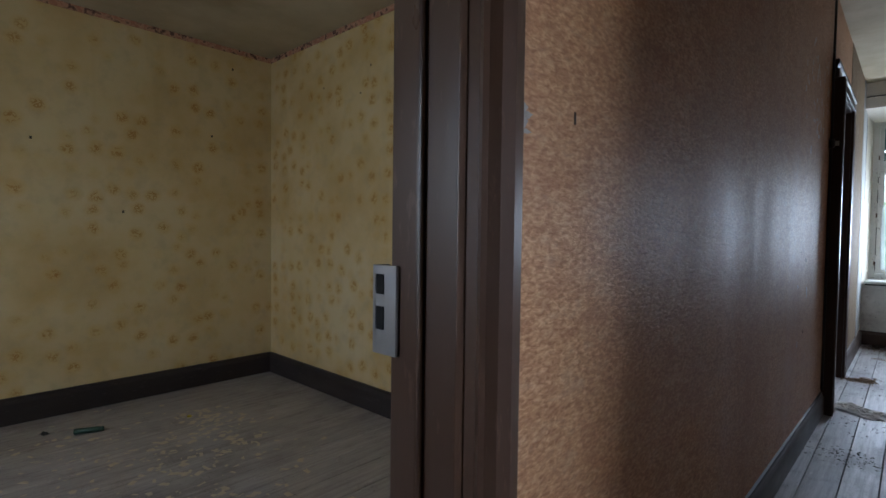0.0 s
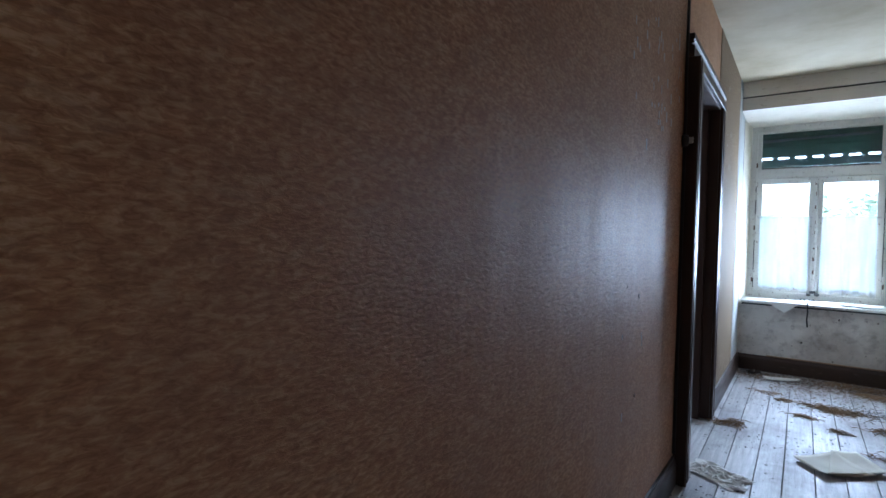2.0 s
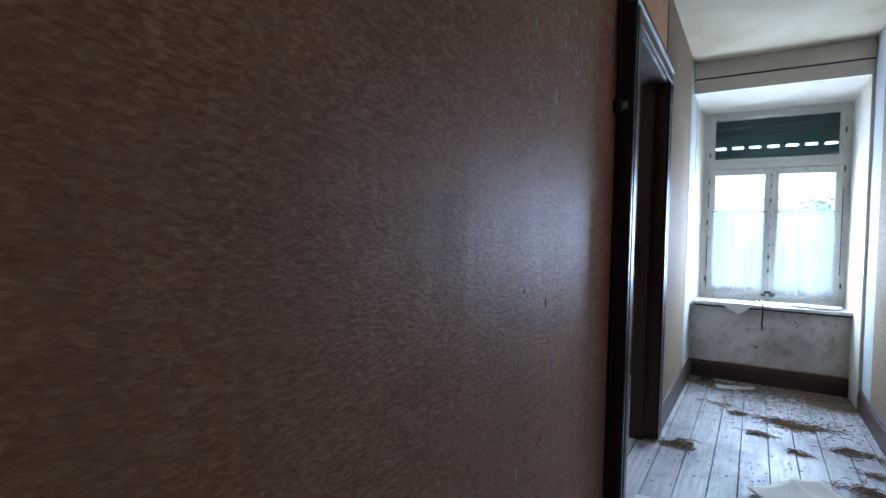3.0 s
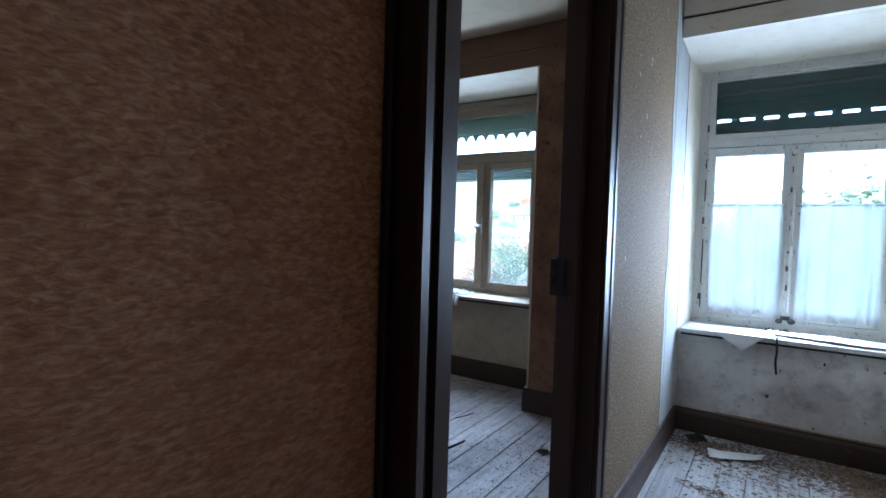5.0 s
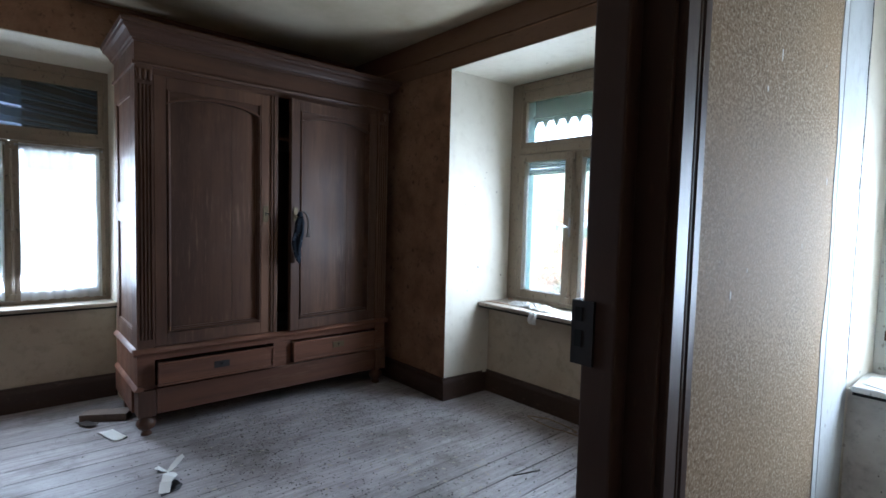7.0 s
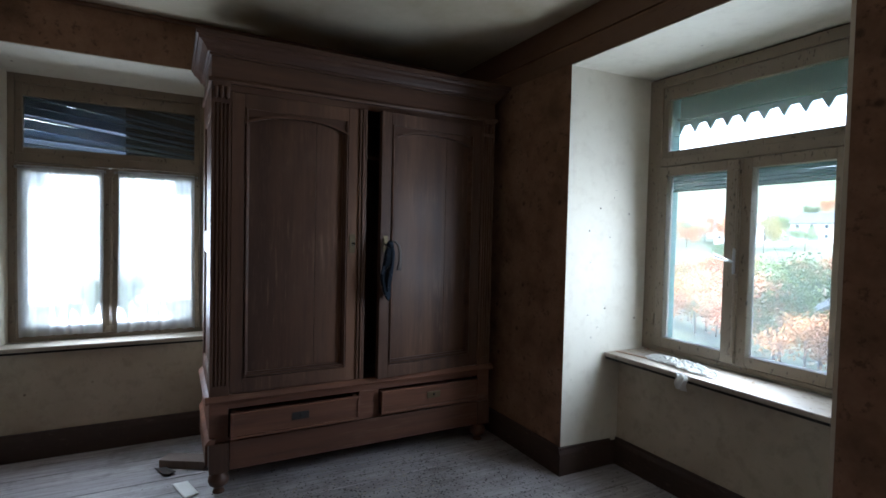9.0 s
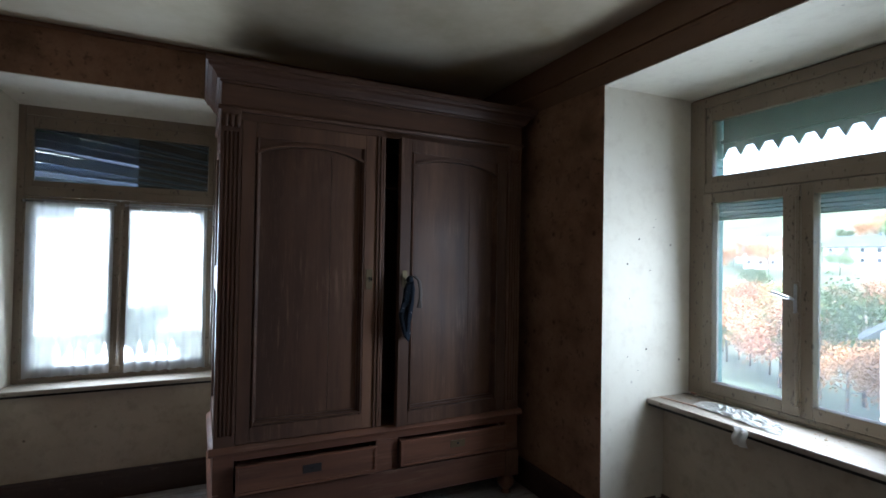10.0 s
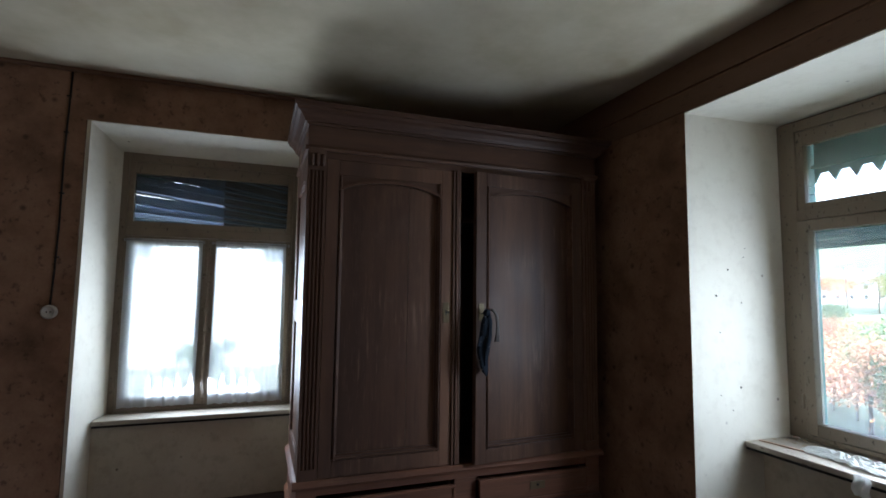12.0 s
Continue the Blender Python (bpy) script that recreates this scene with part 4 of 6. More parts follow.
def wardrobe():
    W, D = 1.67, 0.64
    root = thing("wardrobe", pose(-1.92, 6.99, 0, 0, 0, 90), "large dark walnut wardrobe, one door ajar, two drawers below", "wardrobe")
    # base
    part("plinth", boxes((0.095, W - 0.09, -0.012, 0.02, 0.125, 0.275), bevel=0.004), WOOD_RED, root)
    for x in (0, W - 0.092):
        part("corner_block", boxes((x, x + 0.092, -0.02, 0.1, 0.12, 0.272), bevel=0.006), WOOD_V, root)
    part("plinth_side", boxes((-0.012, 0.03, 0.1, D, 0.12, 0.272), bevel=0.004), WOOD_RED, root)
    part("plinth_side", boxes((W - 0.03, W + 0.012, 0.1, D, 0.12, 0.272), bevel=0.004), WOOD_RED, root)
    bm = bmesh.new()
    cap = [(-0.02, 0), (0.03, 0), (0.03, 0.025), (0.0, 0.025), (-0.012, 0.012)]
    sweep(bm, cap, lambda a, b, s: (a * 0.9, s, 0.272 + b), -0.018, D)
    part("ledge", bm, WOOD_RED, root)
    # drawer tier
    part("drawer_tier", boxes((0.0, 0.09, 0.0, 0.05, 0.272, 0.475), (W - 0.09, W, 0.0, 0.05, 0.272, 0.475), (0.09, W - 0.09, 0.004, 0.05, 0.272, 0.292), (0.09, W - 0.09, 0.004, 0.05, 0.437, 0.475), (0.785, 0.905, 0.002, 0.05, 0.292, 0.437),
                              (0.0, 0.025, 0.05, D, 0.272, 0.475), (W - 0.025, W, 0.05, D, 0.272, 0.475), (0.025, W - 0.025, D - 0.02, D, 0.272, 0.475), (0.025, W - 0.025, 0.05, D - 0.02, 0.272, 0.285), bevel=0.002), WOOD_RED, root)
    for x0, x1, out, drop, metal in ((0.096, 0.776, 0.036, 0.003, IRON), (0.912, 1.574, 0.026, 0.0, BRASS)):
        dr = part("drawer", boxes((x0, x1, -out, 0.02 - out, 0.294 - drop, 0.427 - drop), (x0 + 0.01, x0 + 0.025, 0.02 - out, 0.45, 0.3 - drop, 0.42 - drop), (x1 - 0.025, x1 - 0.01, 0.02 - out, 0.45, 0.3 - drop, 0.42 - drop), (x0 + 0.01, x1 - 0.01, 0.02 - out, 0.45, 0.294 - drop, 0.3 - drop), bevel=0.002), WOOD_RED, root)
        z0, z1 = 0.294 - drop, 0.427 - drop
        bm = boxes((x0, x1, -out - 0.008, -out, z0, z0 + 0.014), (x0, x1, -out - 0.008, -out, z1 - 0.014, z1), (x0, x0 + 0.014, -out - 0.0078, -out, z0 + 0.014, z1 - 0.014), (x1 - 0.014, x1, -out - 0.0078, -out, z0 + 0.014, z1 - 0.014), bevel=0.003)
        part("edge_moulding", bm, WOOD_RED, dr)
        cx, cz = (x0 + x1) / 2 + 0.01, (z0 + z1) / 2 + 0.008
        part("lock_plate", boxes((cx - 0.045, cx + 0.045, -out - 0.004, -out, cz - 0.02, cz + 0.02), bevel=0.0012), metal, dr)
        bm = lathe(bmesh.new(), [(0.006, 0), (0.006, 0.006), (0.004, 0.008)], (0, 0, 0), 12)
        part("keyhole", bm, BLACK, dr, at=pose(cx, -out - 0.002, cz + 0.003, 90, 0, 0))
    # ledge between tiers
    bm = bmesh.new()
    led = [(0.03, 0), (-0.016, 0), (-0.022, 0.012), (-0.012, 0.024), (0.0, 0.034), (0.03, 0.034)]
    sweep(bm, led, lambda a, b, s: (s, a, 0.475 + b), -0.02, W + 0.02)
    sweep(bm, led, lambda a, b, s: (a, s, 0.475 + b), 0.03, D)
    sweep(bm, led, lambda a, b, s: (W - a, s, 0.475 + b), 0.03, D)
    part("ledge", bm, WOOD_RED, root, "moulded ledge above the drawers")
    # carcass
    z0, z1 = 0.509, 2.09
    part("bottom", boxes((0.02, W - 0.02, 0.03, D, 0.475, 0.505)), WOOD_H, root)
    part("back", boxes((0.02, W - 0.02, D - 0.015, D, z0, z1)), WOOD_V, root)
    part("shelf", boxes((0.03, W - 0.03, 0.08, D - 0.015, 1.78, 1.80)), WOOD_H, root)
    for s in (0, 1):
        x = 0 if s == 0 else W
        f = -1 if s else 1
        fr = part("side", boxes(*[(min(x, x + f * 0.028), max(x, x + f * 0.028), a, b, c, d) for a, b, c, d in
                                  ((0.05, 0.13, z0, z1), (D - 0.07, D, z0, z1), (0.13, D - 0.07, z0, z0 + 0.09), (0.13, D - 0.07, z1 - 0.14, z1), (0.13, D - 0.07, 1.23, 1.33))], bevel=0.003), WOOD_V, root)
        for c, d in ((z0 + 0.085, 1.235), (1.325, z1 - 0.135)):
            part("panel", boxes((min(x + f * 0.012, x + f * 0.024), max(x + f * 0.012, x + f * 0.024), 0.125, D - 0.065, c, d)), WOOD_V, fr)
            px = x + f * 0.002
            part("moulding", boxes(*[(min(px, px + f * 0.014), max(px, px + f * 0.014), a, b, e, g) for a, b, e, g in ((0.13, 0.142, c, d), (D - 0.082, D - 0.07, c, d), (0.142, D - 0.082, c + 0.005, c + 0.017), (0.142, D - 0.082, d - 0.017, d - 0.005))], bevel=0.002), WOOD_V, fr)
    # fluted corners
    for x in (0.0, W - 0.092):
        prof = [(0, 0.05), (0, 0)]
        for i in range(4):
            a = 0.012 + i * 0.018
            prof += [(a, 0), (a + 0.003, 0.007), (a + 0.009, 0.007), (a + 0.012, 0)]
        prof += [(0.092, 0), (0.092, 0.05)]
        bm = bmesh.new()
        sweep(bm, prof, lambda a, b, s: (x + a, b, s), z0 + 0.05, z1 - 0.11)
        box(bm, x, x + 0.092, 0, 0.05, z0, z0 + 0.05)
        box(bm, x, x + 0.092, 0, 0.05, z1 - 0.11, z1)
        pl = part("pilaster", bm, WOOD_V, root, "fluted corner pilaster")
        bm = boxes((x + 0.004, x + 0.088, -0.012, 0.0, z1 - 0.045, z1 - 0.005), bevel=0.004)
        for i in range(3):
            lathe(bm, [(0.005, -0.03), (0.011, -0.02), (0.012, 0.02), (0.009, 0.03)], (x + 0.02 + 0.026 * i, -0.01, z1 - 0.06), 10)
        part("capital", bm, WOOD_V, pl, "small carved capital")
    part("head_rail", boxes((0.092, W - 0.092, 0.012, 0.04, 2.045, z1)), WOOD_H, root)
    # doors
    ld = frame_panel("door", root, 0.094, 0.762, 0.512, 2.043, 0.006, 0.036, 0.062, 0.075, 0.055)
    part("astragal", boxes((0.762, 0.776, -0.004, 0.03, 0.512, 2.043), (0.778, 0.79, -0.01, 0.03, 0.512, 2.043), (0.792, 0.806, -0.004, 0.03, 0.512, 2.043), bevel=0.003), WOOD_V, ld, "closing strip")
    lp = part("lock_plate", boxes((0.712, 0.746, 0.002, 0.006, 1.235, 1.34), bevel=0.001), BRASS, ld)
    part("keyhole", boxes((0.726, 0.732, 0.0008, 0.003, 1.275, 1.3)), BLACK, lp)
    part("key", tube(bmesh.new(), [(0.729, 0.002, 1.29), (0.729, -0.03, 1.29), (0.729, -0.036, 1.298), (0.729, -0.046, 1.29), (0.729, -0.036, 1.282), (0.729, -0.03, 1.289)], 0.0025), IRON, lp)
    hinge = pose(1.575, 0.006, 0) @ pose(0, 0, 0, 0, 0, 4.5)
    rd = frame_panel("door", root, -0.70, 0.0, 0.512, 2.043, 0.0, 0.036, 0.062, 0.075, 0.055, m=hinge)
    part("lock_plate", boxes((-0.685, -0.655, -0.004, 0.0, 1.245, 1.335), bevel=0.001), BRASS, rd)
    part("key", tube(bmesh.new(), [(-0.67, 0.0, 1.285), (-0.67, -0.035, 1.285), (-0.67, -0.045, 1.295), (-0.67, -0.055, 1.285), (-0.67, -0.045, 1.275), (-0.67, -0.036, 1.284)], 0.0025), IRON, rd)
    # frieze and cornice
    part("frieze", boxes((0, W, 0.0, D, z1, 2.205), bevel=0.003), WOOD_H, root)
    bm = bmesh.new()
    small = [(0.01, -0.012), (-0.01, -0.012), (-0.014, 0.0), (-0.006, 0.012), (0.01, 0.016)]
    sweep(bm, small, lambda a, b, s: (s, a, z1 + b), -0.012, W + 0.012)
    sweep(bm, small, lambda a, b, s: (a, s, z1 + b), 0.01, D)
    part("bead", bm, WOOD_H, root, "small moulding below the frieze")
    # cornice stepped out as mitred rings
    prof = [(0.0, 2.205), (0.008, 2.206), (0.01, 2.216), (0.02, 2.218), (0.026, 2.232), (0.042, 2.252), (0.058, 2.262), (0.062, 2.276), (0.07, 2.278), (0.072, 2.302)]
    bm = bmesh.new()
    rings = [[bm.verts.new(p) for p in ((-o, D, z), (-o, -o, z), (W + o, -o, z), (W + o, D, z))] for o, z in prof]
    for a, b in zip(rings, rings[1:]):
        for i in range(4):
            j = (i + 1) % 4
            bm.faces.new((a[i], a[j], b[j], b[i]))
    bm.faces.new(rings[0][::-1])
    bm.faces.new(rings[-1])
    bmesh.ops.recalc_face_normals(bm, faces=bm.faces[:])
    part("cornice", bm, WOOD_H, root, "stepped moulded cornice")
    # feet
    foot = [(0.022, 0), (0.03, 0.004), (0.028, 0.012), (0.02, 0.024), (0.024, 0.03), (0.044, 0.045), (0.052, 0.065), (0.048, 0.085), (0.032, 0.1), (0.028, 0.108), (0.036, 0.113), (0.036, 0.121)]
    for x in (0.05, W - 0.05):
        part("foot", lathe(bmesh.new(), foot, (x, 0.04, 0)), WOOD_V, root, "turned bun foot")
    for x in (0.03, W - 0.07):
        part("foot", boxes((x, x + 0.045, D - 0.06, D - 0.015, 0, 0.125)), WOOD_V, root, "plain square back foot")


wardrobe()


# ---- floors, board by board ----
def boards(name, x0, x1, y0, y1, width, material, label, seed, cuts=()):
    rnd = random.Random(seed)
    root = solid(name, boxes((x0, x1, y0, y1, -0.1, -0.012)), UNDER, label, "floor", "structure")
    x = x0
    while x < x1 - 0.02:
        w = min(width * rnd.uniform(0.94, 1.06), x1 - x)
        ends = [y0, *[c + rnd.uniform(-0.5, 0.5) for c in cuts if rnd.random() < 0.5], y1]
        for a, b in zip(ends, ends[1:]):
            g = rnd.uniform(0.0009, 0.0022)
            dz = rnd.uniform(-0.0015, 0.0)
            bm = bmesh.new()
            e = 0.002
            sweep(bm, [(x + g, -0.012), (x + w - g, -0.012), (x + w - g, -e + dz), (x + w - g - e, dz), (x + g + e, dz), (x + g, -e + dz)], lambda u, z, s: (u, s, z), a + 0.001, b - 0.001)
            part("floorboard", bm, material, root)
        x += w
    return root


boards("floor_hall", 0.765, HALL_E + 0.12, 0.5, 9.15, 0.128, FLOOR_HALL, "scuffed blue grey painted floorboards with dirt", 11, (3.4, 6.0))
boards("floor_room", B_W - 0.4, 0.765, Y_N + 0.1, 9.25, 0.158, FLOOR_GREY, "worn grey floorboards, dusty", 12, (6.2,))
boards("floor_yellow", Y_W - 0.02, 0.765, 0.5, Y_N + 0.1, 0.165, FLOOR_DARK, "grey brown floorboards with pale flakes", 13, (2.0,))
solid("floor_side", boxes((HALL_E + 0.12, 4.4, 1.5, 4.2, -0.1, 0)), FLOOR_GREY, "plain grey floor of the side room", "floor", "structure")


# ---- outside ----
def ground_height(x, y):
    north = max(0.0, y - 12)
    z = -4.2 - 3.0 * min(1.0, north / 40) + 30.0 * (max(0.0, min(north, 400) - 70) / 260) ** 1.25
    z += 20.0 * min(1.0, max(0.0, north - 190) / 150) ** 1.3 * min(1.0, max(0.0, -x - 40) / 60)
    z += 0.8 * noise.noise(Vector((x * 0.02, y * 0.02, 0.3)))
    if y < 12 and x < -4:
        z = -0.62 if x < -8 else -4.2 + 3.58 * (-4 - x) / 4
    return z


def make_ground():
    bm = bmesh.new()
    xs = [-900, -500, -300, -200, *range(-140, -20, 10), *range(-20, 24, 4), *range(30, 141, 15), 220, 400, 900]
    ys = [-900, -400, -150, -60, -30, *range(-16, 40, 4), *range(40, 200, 10), *range(200, 420, 20), 600, 1200, 3000]
    grid = [[bm.verts.new((x, y, ground_height(x, y))) for x in xs] for y in ys]
    for a, b in zip(grid, grid[1:]):
        for i in range(len(xs) - 1):
            f = bm.faces.new((a[i], a[i + 1], b[i + 1], b[i]))
            f.smooth = True
    k = Mat("meadow_grass", rough=0.9)
    big, small = k.noise(0.05, 5), k.noise(1.5, 5)
    c = k.ramp(big, [(0.35, (0.08, 0.105, 0.055)), (0.5, (0.13, 0.145, 0.085)), (0.65, (0.17, 0.16, 0.115))])
    k.color(k.mix(k.mask(small, 0.4, 0.8, 0.5), c, (0.14, 0.17, 0.085))).bump(small, 0.4, 0.1)
    solid("ground", bm, k.m, "green meadow falling to a valley and rising to a far hill", "ground", "structure")


make_ground()
ROOF = plain("grey_roof_tiles", (0.12, 0.13, 0.15), 0.7, 0, 0.5, 6)
RENDER_WHITE = plain("white_house_render", (0.72, 0.72, 0.7), 0.85, 0, 0.12, 2)
PANE_DARK = plain("dark_far_glass", (0.05, 0.06, 0.08), 0.2)


def house(m, w, d, h, roof, label, nwin=3, storeys=(0, 1)):
    root = thing("house", m, label, "house", "houses on the hillside")
    part("wall", boxes((-w / 2, w / 2, -d / 2, d / 2, -2, h)), RENDER_WHITE, root)
    bm = bmesh.new()
    o = 0.5
    sweep(bm, [(-d / 2 - o, h - 0.15), (0, h + roof), (d / 2 + o, h - 0.15), (d / 2 + o, h - 0.4), (0, h + roof - 0.25), (-d / 2 - o, h - 0.4)], lambda a, b, s: (s, a, b), -w / 2 - o, w / 2 + o)
    rf = part("roof", bm, ROOF, root)
    bm = bmesh.new()
    sweep(bm, [(-d / 2, h), (d / 2, h), (0, h + roof - 0.25)], lambda a, b, s: (s, a, b), -w / 2, w / 2)
    part("gable", bm, RENDER_WHITE, root)
    part("chimney", boxes((w * 0.2, w * 0.2 + 0.6, -0.3, 0.3, h + roof * 0.5, h + roof + 0.8)), ROOF, rf)
    for s in storeys:
        for i in range(nwin):
            x = -w / 2 + w * (i + 0.5) / nwin
            z = 0.9 + 2.7 * s
            wd = part("window", boxes((x - 0.6, x + 0.6, -d / 2 - 0.05, -d / 2 + 0.05, z, z + 1.3)), RENDER_WHITE, root)
            part("pane", boxes((x - 0.5, x + 0.5, -d / 2 - 0.07, -d / 2, z + 0.1, z + 1.2)), PANE_DARK, wd)
    for i in range(2):
        y = -d / 4 + d / 2 * i
        wd = part("window", boxes((-w / 2 - 0.05, -w / 2 + 0.05, y - 0.6, y + 0.6, 3.4, 4.7)), RENDER_WHITE, root)
        part("pane", boxes((-w / 2 - 0.07, -w / 2, y - 0.5, y + 0.5, 3.5, 4.6)), PANE_DARK, wd)
    return root


def at_ground(x, y, rz=0, lift=0.0):
    return pose(x, y, ground_height(x, y) + lift, 0, 0, rz)


# the near white house down the slope, its roof edge showing in the window
house(pose(-5.45, 35.8, -6.15, 0, 0, 90), 10, 8.5, 5.0, 3.2, "white rendered house with a grey gable roof below the window")
for x, y, w, d, rz, lab in ((-95, 165, 13, 9, 12, "white house with grey roof on the far slope"), (-74, 172, 16, 10, -6, "long white house with grey roof on the far slope"), (-112, 185, 12, 9, 20, "white house with grey roof on the far slope"),
                            (-60, 205, 14, 9, -15, "white house with grey roof on the far slope"), (-40, 190, 18, 9, 5, "long white house with grey roof on the far slope"), (-20, 230, 14, 9, 0, "white house with grey roof on the far slope"), (30, 220, 14, 9, 8, "white house with grey roof on the far slope")):
    house(at_ground(x, y, rz), w, d, 5.4, 3.0, lab, 4)
# the house across the western yard
house(pose(-19, 5.5, -1.5, 0, 0, 90), 15, 9, 6.0, 3.4, "white rendered house across the yard", 4, (1,))


def leaf_mat(name, a, b):
    k = Mat(name, rough=0.7)
    k.color(k.mix(k.island(), a, b))
    return k.m


LEAVES = [leaf_mat("orange_autumn_leaves", (0.4, 0.17, 0.06), (0.45, 0.24, 0.1)), leaf_mat("yellow_autumn_leaves", (0.42, 0.34, 0.1), (0.32, 0.3, 0.1)),
          leaf_mat("red_autumn_leaves", (0.36, 0.13, 0.07), (0.34, 0.18, 0.08)), leaf_mat("green_leaves", (0.09, 0.14, 0.05), (0.14, 0.19, 0.06))]
BARK = plain("grey_bark", (0.12, 0.09, 0.07), 0.9, 0, 0.5, 12)


def tree_meshes(seed, h, r, leaf, n=4200, size=0.12):
    rnd = random.Random(seed)
    bm = bmesh.new()
    tips = []
    tube(bm, [(0, 0, -0.4), (0.05, 0, h * 0.2), (0.0, 0.08, h * 0.45), (0.05, 0, h * 0.75)], 0.09 * h / 5, 7)
    for i in range(9):
        a, z = rnd.uniform(0, 6.28), h * rnd.uniform(0.28, 0.7)
        q = Vector((math.cos(a), math.sin(a), rnd.uniform(0.3, 1.0))) * r * rnd.uniform(0.55, 0.9)
        tube(bm, [(0, 0.03, z), (q.x * 0.5, q.y * 0.5, z + q.z * 0.35), (q.x, q.y, z + q.z * 0.7)], 0.03 * h / 5, 5)
        tips.append(Vector((q.x, q.y, z + q.z * 0.7)))
    trunk = mesh_of("trunk", bm, BARK)
    verts, faces = [], []
    for i in range(n):
        c = rnd.choice(tips) + Vector((rnd.gauss(0, 1), rnd.gauss(0, 1), rnd.gauss(0, 0.8))) * r * 0.27
        u = Vector((rnd.gauss(0, 1), rnd.gauss(0, 1), rnd.gauss(0, 1))).normalized() * size * rnd.uniform(0.6, 1.3)
        w = u.orthogonal().normalized() * size * rnd.uniform(0.5, 0.9)
        k = len(verts)
        verts += [c - u, c + w * 0.6, c + u, c - w * 0.6]
        faces.append((k, k + 1, k + 2, k + 3))
    crown = bpy.data.meshes.new("crown")
    crown.from_pydata([tuple(v) for v in verts], [], faces)
    crown.materials.append(leaf)
    return trunk, crown


kinds = [(tree_meshes(20 + i, 5.0, 2.0, LEAVES[i]), lab) for i, lab in enumerate(("orange autumn tree", "yellow autumn tree", "dull red autumn tree", "green leafy tree"))]
rnd = random.Random(77)


def tree(kind, x, y, s):
    (tr, cr), lab = kinds[kind]
    root = thing("tree", at_ground(x, y, rnd.uniform(0, 360)) @ Matrix.Diagonal((s, s, s * rnd.uniform(0.85, 1.1), 1)), lab + " on the slope", "tree", "trees on the slope")
    for nm, me in (("trunk", tr), ("crown", cr)):
        ob = new(nm, me)
        ob.parent = root


for i in range(60):
    y = rnd.uniform(34, 95)
    tree(rnd.choice((0, 1, 1, 2, 3, 3, 3)), -(y - 7) * rnd.uniform(0.3, 0.72), y, rnd.uniform(0.7, 1.3))
for i in range(34):
    y = rnd.uniform(110, 240)
    tree(rnd.choice((0, 1, 3, 3)), -(y - 7) * rnd.uniform(-0.1, 0.75), y, rnd.uniform(1.2, 2.2))
for x, y, s in ((3.0, 34, 1.7), (7.5, 40, 2.1), (0.8, 46, 1.5), (11, 36, 1.9)):
    tree(3, x, y, s)
(tr, cr) = tree_meshes(61, 1.9, 0.95, LEAVES[3], 1600, 0.09)
bush = thing("bush", at_ground(-10.8, 5.75) @ Matrix.Diagonal((0.6, 0.6, 0.55, 1)), "round green garden bush in the yard", "bush")
for nm, me in (("stems", tr), ("leaves", cr)):
    ob = new(nm, me)
    ob.parent = bush


# ---- small things: hall ----
def sheet(name, corners, z, material, label, category, curl=0.01, seed=1, n=10, fold=0.0):
    """A slightly curled sheet lying flat between four corner points, given in order round it."""
    rnd = random.Random(seed)
    off = Vector((rnd.uniform(0, 9), rnd.uniform(0, 9), 0))
    a, b, c, d = (Vector((*p, 0)) for p in corners)
    bm = bmesh.new()
    rows = []
    for i in range(n + 1):
        u = i / n
        row = []
        for j in range(n + 1):
            v = j / n
            p = a.lerp(b, u).lerp(d.lerp(c, u), v)
            h = curl * (0.5 + 0.5 * noise.noise(p * 9 + off)) + 0.6 * curl * (abs(2 * u - 1) ** 3 + abs(2 * v - 1) ** 3) * rnd.uniform(0.7, 1.0) + fold * abs(u - 0.5)
            row.append(bm.verts.new((p.x, p.y, z + 0.001 + h)))
        rows.append(row)
    for r0, r1 in zip(rows, rows[1:]):
        for j in range(n):
            f = bm.faces.new((r0[j], r1[j], r1[j + 1], r0[j + 1]))
            f.smooth = True
    geom = bm.faces[:]
    ex = bmesh.ops.extrude_face_region(bm, geom=geom)
    for v in ex["geom"]:
        if isinstance(v, bmesh.types.BMVert):
            v.co.z += 0.0012
    bmesh.ops.recalc_face_normals(bm, faces=bm.faces[:])
    return solid(name, bm, material, label, category)


folder = thing("folder", pose(0, 0, 0), "open cream cardboard folder lying on the hall floor", "folder")
for nm, cs, sd, z in (("cover", ((1.312, 6.965), (1.45, 6.80), (1.66, 6.94), (1.50, 7.19)), 3, 0.001), ("cover", ((1.46, 6.80), (1.727, 7.035), (1.60, 7.24), (1.49, 7.20)), 4, 0.004)):
    o = sheet(nm, cs, z, CREAM_CARD, "", "", 0.014, sd)
    o.parent = folder
    for key in list(o.keys()):
        del o[key]


